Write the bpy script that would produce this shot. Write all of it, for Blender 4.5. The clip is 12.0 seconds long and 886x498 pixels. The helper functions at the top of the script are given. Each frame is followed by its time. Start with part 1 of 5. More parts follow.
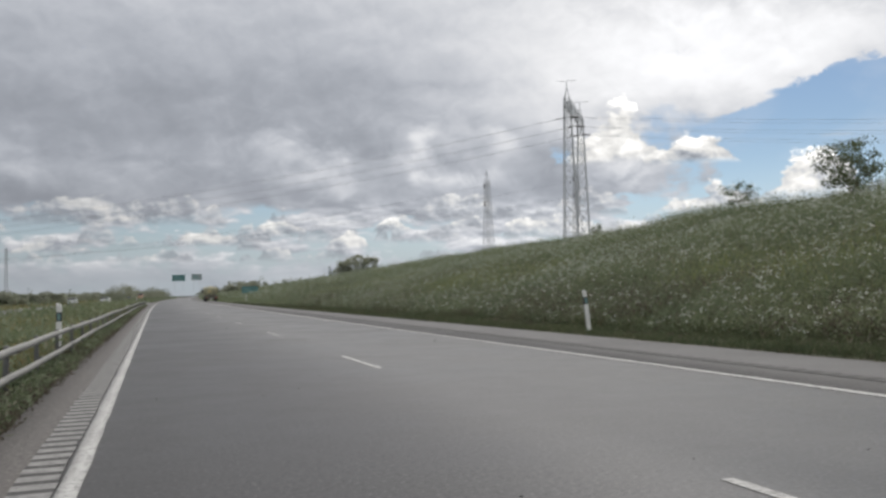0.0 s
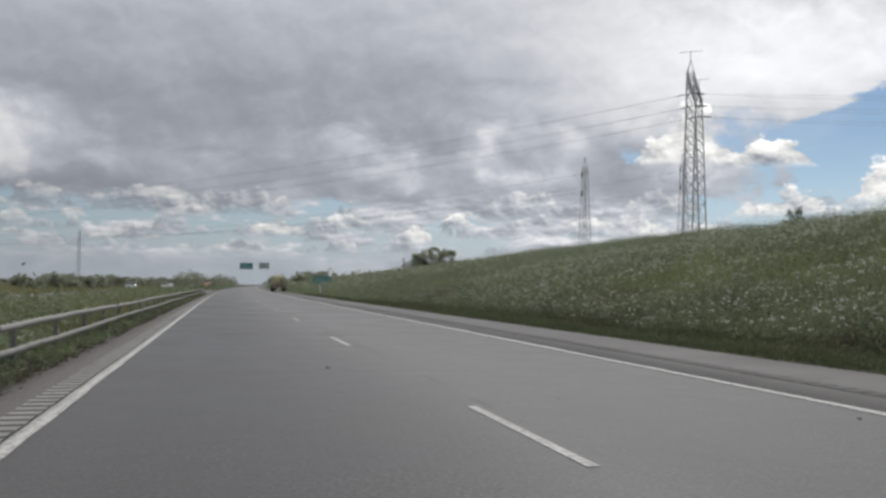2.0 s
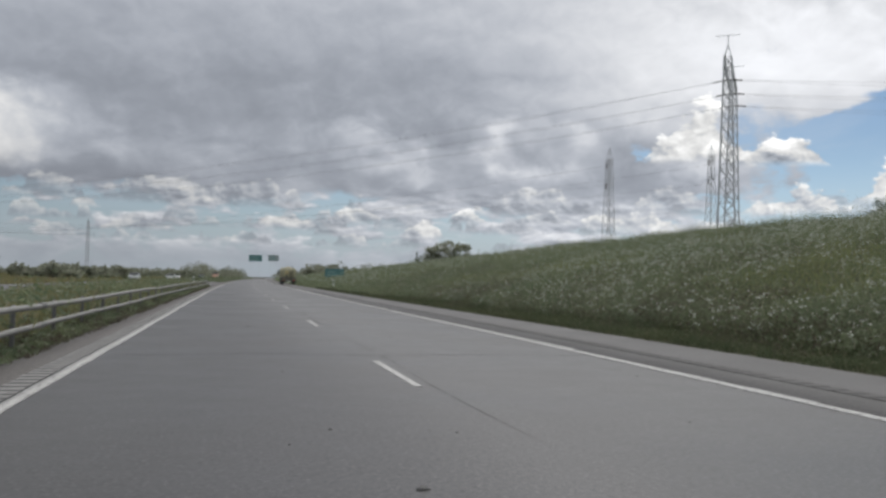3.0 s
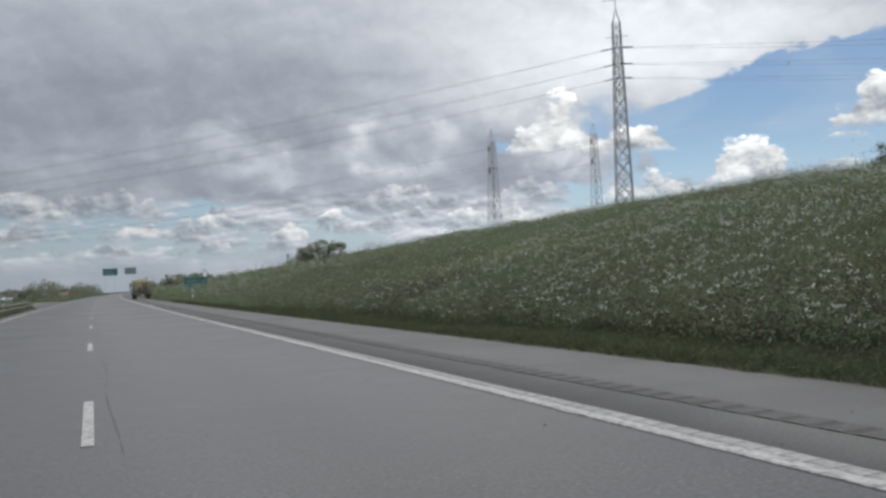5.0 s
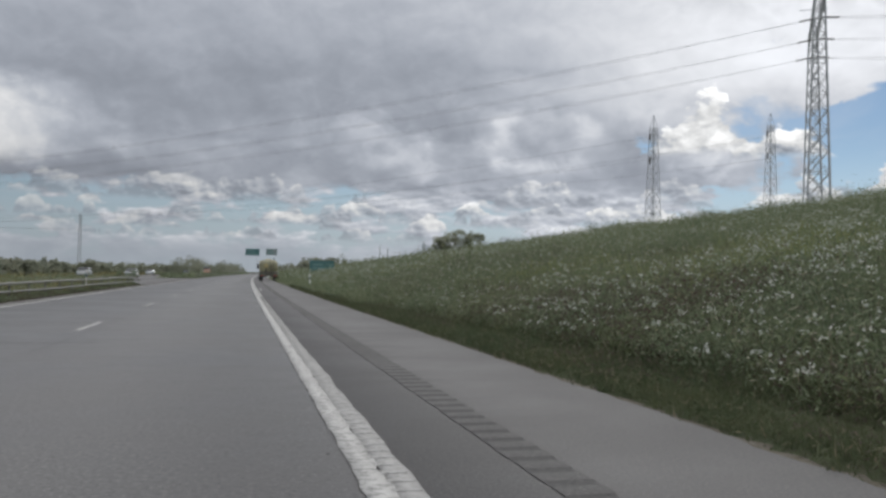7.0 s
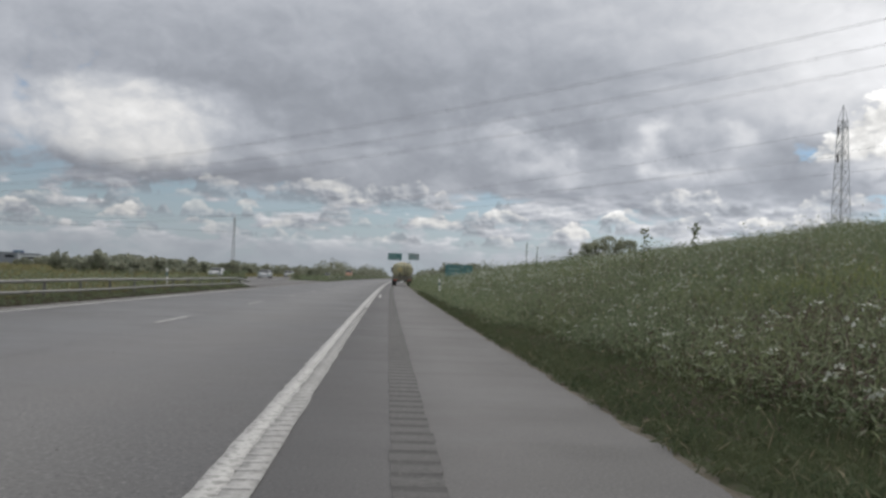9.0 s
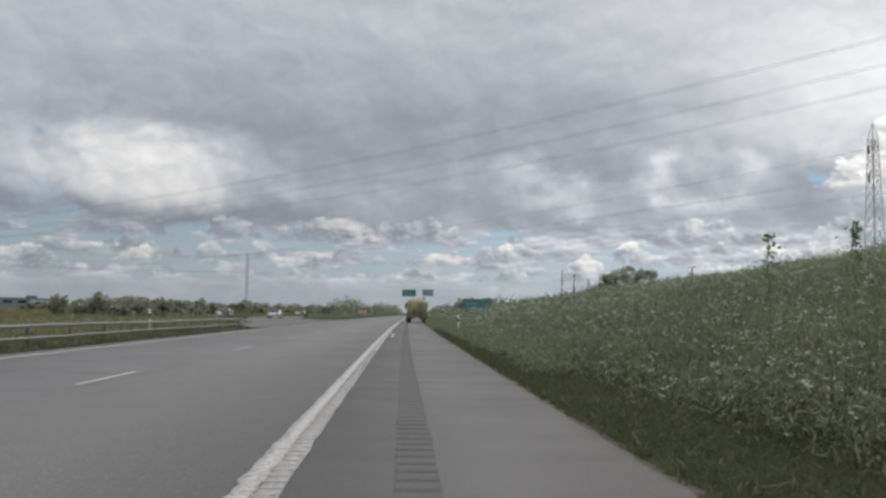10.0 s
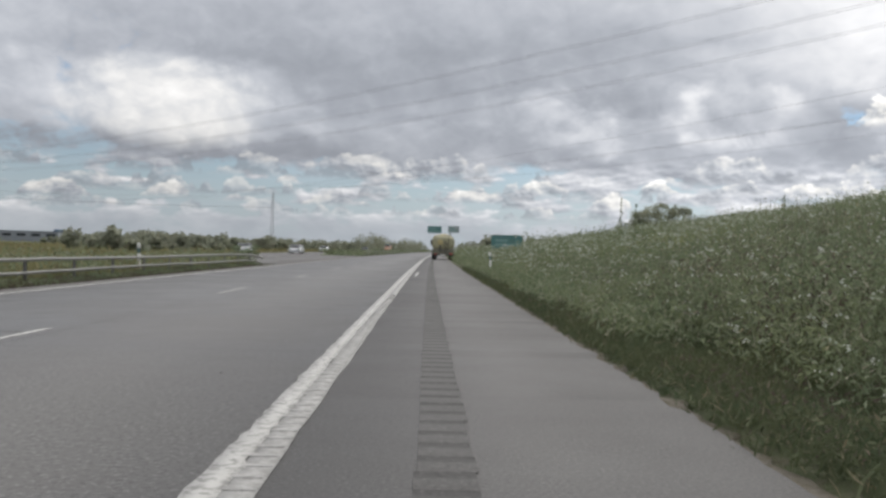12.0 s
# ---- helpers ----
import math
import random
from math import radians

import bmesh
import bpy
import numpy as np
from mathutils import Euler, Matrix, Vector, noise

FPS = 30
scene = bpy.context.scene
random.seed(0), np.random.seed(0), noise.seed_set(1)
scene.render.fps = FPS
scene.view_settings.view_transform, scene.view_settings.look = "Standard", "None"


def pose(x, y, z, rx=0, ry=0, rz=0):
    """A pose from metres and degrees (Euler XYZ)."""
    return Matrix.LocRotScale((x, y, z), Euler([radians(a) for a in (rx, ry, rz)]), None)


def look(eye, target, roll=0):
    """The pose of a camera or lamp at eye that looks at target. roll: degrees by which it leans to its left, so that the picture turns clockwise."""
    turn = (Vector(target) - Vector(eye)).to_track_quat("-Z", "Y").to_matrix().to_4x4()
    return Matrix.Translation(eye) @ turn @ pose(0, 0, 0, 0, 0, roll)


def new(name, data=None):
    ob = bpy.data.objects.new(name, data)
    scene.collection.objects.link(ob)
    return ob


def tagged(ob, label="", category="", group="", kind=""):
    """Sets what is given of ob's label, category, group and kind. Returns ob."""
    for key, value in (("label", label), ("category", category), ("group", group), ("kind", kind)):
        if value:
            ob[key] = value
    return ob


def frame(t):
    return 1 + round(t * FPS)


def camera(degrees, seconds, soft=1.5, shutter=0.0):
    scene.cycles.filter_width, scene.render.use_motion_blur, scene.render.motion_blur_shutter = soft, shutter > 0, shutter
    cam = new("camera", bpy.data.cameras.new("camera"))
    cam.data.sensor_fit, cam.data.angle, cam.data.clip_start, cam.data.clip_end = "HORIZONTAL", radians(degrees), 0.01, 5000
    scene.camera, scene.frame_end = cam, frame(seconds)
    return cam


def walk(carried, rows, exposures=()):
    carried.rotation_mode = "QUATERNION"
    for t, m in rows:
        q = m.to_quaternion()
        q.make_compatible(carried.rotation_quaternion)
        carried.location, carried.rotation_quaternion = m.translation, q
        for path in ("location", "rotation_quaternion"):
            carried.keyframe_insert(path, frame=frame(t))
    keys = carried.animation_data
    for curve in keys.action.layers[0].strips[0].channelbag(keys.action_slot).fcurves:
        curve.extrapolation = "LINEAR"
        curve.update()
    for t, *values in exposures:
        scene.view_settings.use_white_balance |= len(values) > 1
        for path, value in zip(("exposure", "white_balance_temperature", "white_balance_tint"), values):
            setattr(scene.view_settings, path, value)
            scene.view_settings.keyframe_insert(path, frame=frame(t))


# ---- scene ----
cam = camera(55.26, 12.0, 2.8)
# seconds, x, y, z, yaw, pitch, roll
PATH = [
    (0, -7.532, 0.000, 1.277, -18.716, 2.728, 1.454),
    (0.5, -7.166, 5.952, 1.227, -19.562, 0.299, -0.817),
    (1, -6.910, 10.878, 1.275, -20.653, -0.314, 0.235),
    (1.5, -6.742, 15.779, 1.245, -16.977, 2.489, -0.841),
    (2, -6.539, 20.144, 1.237, -14.447, 2.546, -0.636),
    (2.5, -6.313, 24.466, 1.214, -13.904, 2.066, -1.551),
    (3, -6.130, 28.036, 1.216, -13.855, 2.189, -1.385),
    (3.5, -5.868, 31.480, 1.221, -15.931, 3.131, 0.917),
    (5.5, -3.188, 45.502, 1.220, -23.841, 1.767, 1.447),
    (6, -2.406, 48.629, 1.233, -24.147, 1.599, 0.601),
    (6.5, -1.606, 51.937, 1.233, -20.081, 1.260, -0.079),
    (7, -0.889, 55.257, 1.241, -13.511, 1.770, -1.014),
    (9, 0.843, 66.976, 1.200, -3.920, 1.986, -2.353),
    (9.5, 0.938, 69.551, 1.182, -3.489, 3.622, -2.090),
    (10, 0.947, 72.046, 1.193, -2.926, 4.370, -1.016),
    (10.5, 0.974, 73.816, 1.177, -2.576, 3.072, -1.104),
    (11, 0.956, 75.420, 1.163, -1.777, 2.611, -0.690),
    (11.5, 0.994, 76.403, 1.164, -3.660, 1.196, 0.077),
    (12, 0.966, 77.104, 1.175, -1.215, 0.072, -1.483),
]
walk(cam, [(t, pose(x, y, z, 90 + p, r, w)) for t, x, y, z, w, p, r in PATH],
     [(0.0, 0.12, 6500, 10), (2.5, 0.0, 6400, 10), (5.5, -0.03, 6200, 9), (7.0, -0.04, 6300, 10), (9.5, 0.05, 6450, 10), (11.0, 0.12, 6450, 10), (12.0, 0.28, 6500, 10)])

# ---- world, sun ----
class Net:
    """Short helpers for node trees."""

    def __init__(self, tree):
        self.t = tree
        tree.nodes.clear()

    def n(self, kind, **props):
        nd = self.t.nodes.new(kind)
        for k, v in props.items():
            setattr(nd, k, v)
        return nd

    def put(self, sock, v):
        if isinstance(v, bpy.types.NodeSocket):
            self.t.links.new(v, sock)
        elif v is not None:
            sock.default_value = v

    def m(self, op, a, b=None, c=None, clamp=False):
        nd = self.n("ShaderNodeMath", operation=op, use_clamp=clamp)
        for i, v in enumerate((a, b, c)):
            if v is not None:
                self.put(nd.inputs[i], v)
        return nd.outputs[0]

    def ramp(self, v, a, b, lo=0.0, hi=1.0, smooth=True):
        nd = self.n("ShaderNodeMapRange", interpolation_type="SMOOTHSTEP" if smooth else "LINEAR")
        for i, x in enumerate((v, a, b, lo, hi)):
            self.put(nd.inputs[i], x)
        return nd.outputs[0]

    def vec(self, x, y, z):
        nd = self.n("ShaderNodeCombineXYZ")
        for i, v in enumerate((x, y, z)):
            self.put(nd.inputs[i], v)
        return nd.outputs[0]

    def noise(self, vec, scale, detail=6.0, rough=0.55, warp=0.0):
        nd = self.n("ShaderNodeTexNoise")
        self.put(nd.inputs["Vector"], vec)
        self.put(nd.inputs["Scale"], scale)
        self.put(nd.inputs["Detail"], detail)
        self.put(nd.inputs["Roughness"], rough)
        self.put(nd.inputs["Distortion"], warp)
        return nd.outputs["Fac"]

    def mix(self, f, a, b):
        nd = self.n("ShaderNodeMix", data_type="RGBA")
        self.put(nd.inputs[0], f)
        self.put(nd.inputs[6], (*a, 1) if isinstance(a, tuple) else a)
        self.put(nd.inputs[7], (*b, 1) if isinstance(b, tuple) else b)
        return nd.outputs[2]


SUN_AZ, SUN_EL = 36.0, 56.0      # degrees clockwise from +y, and above the horizon

world = bpy.data.worlds.new("sky")
scene.world = world
world.use_nodes = True
W = Net(world.node_tree)
sky = W.n("ShaderNodeTexSky", sky_type="NISHITA", sun_disc=False)
sky.sun_elevation, sky.sun_rotation = radians(SUN_EL), radians(SUN_AZ)
sky.air_density, sky.dust_density, sky.ozone_density = 1.0, 0.25, 2.5

way = W.n("ShaderNodeTexCoord").outputs["Generated"]
sep = W.n("ShaderNodeSeparateXYZ")
W.put(sep.inputs[0], way)
dx, dy, dz = sep.outputs
up = W.m("MAXIMUM", dz, 0.0)
az = W.m("MULTIPLY", W.m("ARCTAN2", dx, dy), 57.2958)
el = W.m("MULTIPLY", W.m("ARCSINE", up), 57.2958)

# cloud decks lie level, so they crowd together towards the horizon
flat = W.m("ADD", up, 0.13)
deck = W.vec(W.m("DIVIDE", dx, flat), W.m("DIVIDE", dy, flat), 0.0)


def angles(shift_a=0.0, shift_e=0.0, level=0.0):
    """Towers of cumulus stand upright: their pattern follows the angle itself."""
    return W.vec(W.m("MULTIPLY_ADD", az, 0.085, shift_a), W.m("MULTIPLY_ADD", el, 0.125, shift_e), level)


def puffs(vec, scale, detail=3.0, rough=0.55):
    """Rounded lumps, as on a cauliflower."""
    nd = W.n("ShaderNodeTexVoronoi", feature="SMOOTH_F1")
    W.put(nd.inputs["Vector"], vec)
    W.put(nd.inputs["Scale"], scale)
    W.put(nd.inputs["Detail"], detail)
    W.put(nd.inputs["Roughness"], rough)
    W.put(nd.inputs["Smoothness"], 0.35)
    return W.m("SUBTRACT", 0.75, nd.outputs["Distance"])


def bent(shift_a=0.0, shift_e=0.0):
    """The same angles, bent a little so that lumps do not lie in rows."""
    v = W.n("ShaderNodeVectorMath", operation="ADD")
    nz = W.n("ShaderNodeTexNoise")
    W.put(nz.inputs["Vector"], angles())
    nz.inputs["Scale"].default_value, nz.inputs["Detail"].default_value = 2.6, 5.0
    k = W.n("ShaderNodeVectorMath", operation="SCALE")
    W.put(k.inputs[0], nz.outputs["Color"])
    k.inputs[3].default_value = 0.34
    W.put(v.inputs[0], angles(shift_a, shift_e))
    W.put(v.inputs[1], k.outputs[0])
    return v.outputs[0]


lump = puffs(bent(), 3.4)
lump_up = puffs(bent(0.035, 0.075), 3.4)
big_lump = puffs(bent(0.4, 0.7), 1.5, 4.0, 0.5)
big_lump_up = puffs(bent(0.45, 0.80), 1.5, 4.0, 0.5)
edge = W.m("SUBTRACT", W.noise(angles(), 1.5, 8, 0.56), 0.5)
edge2 = W.m("SUBTRACT", W.noise(angles(0, 0, 4.7), 1.5, 8, 0.56), 0.5)
waz = W.m("ADD", az, W.m("MULTIPLY", edge, 10.0))
wel = W.m("ADD", W.m("ADD", el, W.m("MULTIPLY", edge2, 5.0)), W.m("MULTIPLY", W.m("SUBTRACT", lump, 0.4), -1.6))


def bank(a, e, wa, we, amount):
    """A soft bank of cloud round azimuth a and height e, in degrees."""
    u = W.m("DIVIDE", W.m("SUBTRACT", waz, a), wa)
    v = W.m("DIVIDE", W.m("SUBTRACT", wel, e), we)
    r = W.m("ADD", W.m("MULTIPLY", u, u), W.m("MULTIPLY", v, v))
    return W.m("MULTIPLY", W.m("EXPONENT", W.m("MULTIPLY", r, -1.0)), amount)


def total(*vals):
    s = vals[0]
    for v in vals[1:]:
        s = W.m("ADD", s, v)
    return s


n_deck = W.noise(deck, 0.42, 3, 0.45, 0.2)
n_tow = W.noise(angles(), 2.0, 8, 0.56)
n_tow_up = W.noise(angles(0.02, 0.07), 2.0, 8, 0.56)
n_low = W.noise(W.vec(W.m("MULTIPLY", az, 0.14), W.m("MULTIPLY", el, 0.42), 2.0), 1.9, 8, 0.52)
n_low_up = W.noise(W.vec(W.m("MULTIPLY_ADD", az, 0.14, 0.02), W.m("MULTIPLY_ADD", el, 0.42, 0.09), 2.0), 1.9, 8, 0.52)
low = W.m("MULTIPLY", W.ramp(el, 1.2, 2.6), W.ramp(el, 4.6, 6.6, 1.0, 0.0))

# bright heaps of cumulus
heaps = total(
    bank(31.2, 9.9, 3.0, 2.0, 0.3), bank(20.5, 8.0, 1.5, 1.0, 0.25),
)
cover = total(
    W.m("MULTIPLY", W.m("SUBTRACT", n_deck, 0.5), 0.5),
    W.m("MULTIPLY", W.m("SUBTRACT", n_tow, 0.5), 1.1),
    W.m("MULTIPLY", W.m("SUBTRACT", lump, 0.42), 0.5),
    W.m("MULTIPLY", W.m("MULTIPLY", low, W.m("SUBTRACT", n_low, 0.54)), 2.6),
    0.97,
    W.m("MULTIPLY", low, -0.12),
    bank(24.0, 7.0, 10.0, 2.6, 0.8),
    W.ramp(el, 12.0, 19.0, 0.0, 0.5),
    W.m("MULTIPLY", heaps, 1.25),
    bank(48.0, 9.0, 12.0, 4.0, -1.6),
    bank(60.0, 12.5, 15.0, 5.0, -1.3),
    bank(27.2, 9.6, 1.3, 0.7, -0.7),
    bank(46.0, 15.2, 10.0, 1.5, 1.4),
    bank(37.5, 12.6, 2.4, 0.7, 0.6),
    bank(1.4, 5.5, 1.0, 0.6, -0.7),
    bank(30.5, 6.8, 1.3, 0.6, -0.6),
    bank(-12.0, 4.9, 4.0, 0.8, -0.7),
    bank(-22.5, 4.4, 4.5, 0.9, -0.7),
    bank(30.0, 14.5, 12.0, 2.0, 0.4),
    bank(2.0, 12.0, 24.0, 5.0, 0.7),
)
mask = W.ramp(W.m("MULTIPLY_ADD", W.m("SUBTRACT", W.noise(deck, 3.2, 6, 0.65, 0.4), 0.5), 0.55, cover), 0.32, 0.70)
haze = W.ramp(el, 0.0, 3.2, 1.0, 0.0)
haze_wide = W.ramp(el, 0.0, 9.0, 1.0, 0.0)

# how bright the cloud is
shape = W.m("SUBTRACT", n_tow, n_tow_up)
shape_low = W.m("SUBTRACT", n_low, n_low_up)
light = total(
    0.53,
    W.m("MULTIPLY", W.m("SUBTRACT", n_deck, 0.5), 0.34),
    W.m("MULTIPLY", shape, W.m("MULTIPLY_ADD", heaps, 0.8, 0.12)),
    W.m("MULTIPLY", W.m("SUBTRACT", big_lump, big_lump_up), W.ramp(el, 10.0, 17.0, 0.18, 0.03)),
    W.m("MULTIPLY", W.m("SUBTRACT", big_lump, 0.42), W.ramp(el, 10.0, 17.0, 0.10, 0.03)),
    W.m("MULTIPLY", W.m("SUBTRACT", lump, lump_up), W.m("MULTIPLY_ADD", heaps, 1.0, 0.08)),
    W.m("MULTIPLY", W.m("SUBTRACT", n_tow, 0.5), W.m("MULTIPLY_ADD", heaps, 0.6, 0.09)),
    W.m("MULTIPLY", W.m("MULTIPLY", low, shape_low), 1.6),
    W.m("MULTIPLY", heaps, 0.38),
    bank(3.0, 12.5, 16.0, 4.5, -0.17),
    bank(-8.0, 6.8, 11.0, 1.1, -0.20),
    bank(-24.0, 6.7, 9.0, 0.9, -0.20),
    bank(11.0, 7.6, 8.0, 1.4, -0.09),
    bank(27.0, 7.2, 5.0, 1.0, -0.10),
    bank(38.0, 15.5, 13.0, 3.4, 0.42),
    bank(28.0, 20.0, 12.0, 5.0, 0.16),
    bank(29.0, 13.0, 6.0, 1.6, 0.14),
    bank(27.5, 9.8, 2.6, 1.8, -0.12),
    bank(-12.0, 15.0, 12.0, 3.0, -0.06),
    bank(-17.5, 9.2, 6.0, 2.6, 0.12),
    bank(8.6, 10.2, 2.6, 1.5, 0.24),
    bank(12.0, 9.6, 1.2, 1.0, 0.14),
    bank(17.8, 10.6, 1.3, 1.1, 0.32),
    bank(18.4, 8.2, 0.9, 1.0, 0.26),
    bank(22.5, 10.9, 1.3, 0.9, 0.24),
    bank(12.2, 8.2, 2.6, 0.9, -0.08),
    W.m("MULTIPLY", low, 0.12),
    W.ramp(el, 21.0, 42.0, 0.0, 0.75),
)
light = W.m("SMOOTH_MAX", light, 0.30, 0.22)
grey = W.mix(W.ramp(light, 0.25, 0.85), (0.915, 0.975, 1.095), (0.985, 0.99, 1.01))
cloud_hue = W.n("ShaderNodeVectorMath", operation="SCALE")
W.put(cloud_hue.inputs[0], grey)
W.put(cloud_hue.inputs[3], light)
blue = W.n("ShaderNodeVectorMath", operation="SCALE")
W.put(blue.inputs[0], sky.outputs[0])
W.put(blue.inputs[3], 0.075)
veil = W.mix(W.ramp(W.noise(deck, 1.1, 6, 0.6, 0.5), 0.40, 0.75, 0.02, 0.34), blue.outputs[0], (0.62, 0.67, 0.74))
clear = W.mix(W.m("MULTIPLY", haze_wide, 0.8), veil, (0.38, 0.445, 0.52))
seen = W.mix(mask, clear, cloud_hue.outputs[0])
# single cumulus clouds, with flat bases and heaped tops
knob = puffs(W.vec(W.m("MULTIPLY_ADD", az, 0.36, W.m("MULTIPLY", edge, 0.6)), W.m("MULTIPLY_ADD", el, 0.52, W.m("MULTIPLY", edge2, 0.6)), 3.0), 2.0, 3.0, 0.55)
knob_up = puffs(W.vec(W.m("MULTIPLY_ADD", az, 0.36, W.m("MULTIPLY_ADD", edge, 0.6, 0.05)), W.m("MULTIPLY_ADD", el, 0.52, W.m("MULTIPLY_ADD", edge2, 0.6, 0.10)), 3.0), 2.0, 3.0, 0.55)
relief = total(W.m("MULTIPLY", W.m("SUBTRACT", lump, lump_up), 0.55), W.m("MULTIPLY", W.m("SUBTRACT", knob, knob_up), 0.30), W.m("MULTIPLY", edge, 0.35))
ragged = W.m("SUBTRACT", knob, 0.42)
fine_edge = W.m("MULTIPLY", W.m("SUBTRACT", W.noise(angles(), 9.0, 6, 0.6), 0.5), 0.9)


def over(under, prof, base, tall, dark, bright, amount, rag):
    rise = W.m("SUBTRACT", el, W.m("MULTIPLY_ADD", edge2, 0.14 * tall + 0.5, base))
    room = total(0.32 * tall + 0.1, W.m("MULTIPLY", prof, tall), W.m("MULTIPLY", ragged, rag), W.m("MULTIPLY", fine_edge, rag * 0.5),
                 W.m("MULTIPLY", W.m("SUBTRACT", lump, 0.42), 0.4 * tall), W.m("MULTIPLY", rise, -1.0))
    body = W.m("MULTIPLY", W.ramp(room, 0.0, 0.14 + 0.09 * tall), W.ramp(rise, -0.2, 0.2 + 0.10 * tall))
    glow = total(W.ramp(W.m("DIVIDE", rise, tall), 0.0, 0.9, dark, bright), relief)
    hue = W.n("ShaderNodeVectorMath", operation="SCALE")
    W.put(hue.inputs[0], W.mix(W.ramp(glow, 0.35, 0.75), (0.92, 0.98, 1.08), (1.0, 0.99, 0.965)))
    W.put(hue.inputs[3], W.m("MAXIMUM", glow, 0.3))
    return W.mix(W.m("MULTIPLY", body, amount), under, hue.outputs[0])


for base, tall, often, seed in ((4.6, 1.9, 0.15, 9.4), (3.3, 1.5, 0.21, 5.1), (2.2, 1.1, 0.30, 1.3)):
    prof = W.ramp(W.noise(W.vec(W.m("MULTIPLY", az, often), seed, 0.0), 1.0, 4, 0.6), 0.34, 0.58, -0.3, 1.0)
    seen = over(seen, prof, base, tall, 0.41, 0.55, 0.62, 0.55)
# the broad sunlit cloud, with a clean rounded edge on one side
u = W.m("DIVIDE", W.m("ADD", W.m("MULTIPLY_ADD", edge, 3.0, az), 17.2), 7.4)
v = W.m("DIVIDE", W.m("SUBTRACT", W.m("MULTIPLY_ADD", edge2, 2.4, el), 8.9), 3.5)
r = W.m("SQRT", W.m("ADD", W.m("MULTIPLY", u, u), W.m("MULTIPLY", v, v)))
round_body = W.m("MULTIPLY", W.m("MULTIPLY", W.ramp(W.m("MULTIPLY_ADD", ragged, -0.10, r), 1.06, 0.80), W.ramp(W.m("MULTIPLY_ADD", edge, 4.0, el), 5.2, 7.4)), W.ramp(az, -28.0, -19.0, 0.25, 1.0))
round_glow = total(W.ramp(r, 0.0, 1.0, 0.78, 0.58), W.m("MULTIPLY", W.m("SUBTRACT", n_tow, 0.5), 0.55), W.m("MULTIPLY", W.m("SUBTRACT", lump, lump_up), 0.22))
round_hue = W.n("ShaderNodeVectorMath", operation="SCALE")
W.put(round_hue.inputs[0], W.mix(W.ramp(round_glow, 0.4, 0.8), (0.93, 0.98, 1.07), (1.0, 0.99, 0.975)))
W.put(round_hue.inputs[3], W.m("MAXIMUM", round_glow, 0.42))
seen = W.mix(W.m("MULTIPLY", round_body, 0.92), seen, round_hue.outputs[0])
for a, base, half, tall, dark, bright, amount in (
    (31.0, 8.0, 3.7, 4.5, 0.60, 1.02, 1.0), (29.0, 8.2, 2.0, 2.4, 0.60, 0.92, 0.9), (35.2, 7.8, 3.4, 2.0, 0.60, 0.98, 1.0),
    (42.9, 5.4, 3.2, 3.1, 0.58, 1.0, 1.0), (36.6, 4.8, 3.8, 1.9, 0.58, 0.90, 0.95), (51.6, 8.0, 4.6, 4.5, 0.60, 0.98, 1.0),
    (48.6, 7.6, 1.6, 0.5, 0.62, 0.84, 0.8), (44.0, 8.9, 1.3, 0.4, 0.60, 0.76, 0.6), (26.5, 3.8, 5.0, 1.2, 0.48, 0.70, 0.9),
    (-23.6, 2.7, 2.4, 1.6, 0.46, 0.76, 0.95), (-16.9, 3.0, 1.8, 1.4, 0.50, 0.86, 0.95), (-12.2, 2.9, 1.6, 0.6, 0.48, 0.76, 0.9),
    (-9.2, 4.2, 1.0, 0.8, 0.45, 0.66, 0.8), (-2.2, 4.7, 2.9, 1.4, 0.37, 0.54, 0.9), (3.4, 3.3, 3.2, 1.1, 0.45, 0.64, 0.9),
    (5.9, 3.0, 1.4, 0.8, 0.48, 0.74, 0.9), (8.0, 3.8, 2.4, 1.2, 0.43, 0.62, 0.9), (12.3, 2.9, 1.7, 1.3, 0.50, 0.80, 0.95),
    (15.4, 4.0, 1.7, 1.1, 0.46, 0.74, 0.9), (20.3, 4.0, 2.6, 1.2, 0.46, 0.68, 0.9), (-6.0, 2.8, 2.4, 0.9, 0.45, 0.64, 0.85),
):
    u = W.m("DIVIDE", W.m("SUBTRACT", W.m("MULTIPLY_ADD", edge, 0.9 * half, az), a), half)
    prof = W.m("MAXIMUM", W.m("SUBTRACT", 1.0, W.m("MULTIPLY", u, u)), -1.0)
    seen = over(seen, prof, base, tall, dark, bright, amount, 0.25 * tall + 0.2)
seen = W.mix(W.m("MULTIPLY", haze, 0.6), seen, (0.385, 0.43, 0.465))
# the air low down is brighter on the sun's side
sunward = W.m("MULTIPLY_ADD", W.m("SUBTRACT", W.ramp(az, -22.0, 34.0, 0.78, 1.12), 1.0), W.ramp(el, 5.0, 9.5, 1.0, 0.0), 1.0)
lit_air = W.n("ShaderNodeVectorMath", operation="SCALE")
W.put(lit_air.inputs[0], seen)
W.put(lit_air.inputs[3], sunward)
seen = lit_air.outputs[0]
back = W.n("ShaderNodeBackground")
W.put(back.inputs[0], seen)
W.put(back.inputs[1], 1.0)
W.put(W.n("ShaderNodeOutputWorld").inputs[0], back.outputs[0])

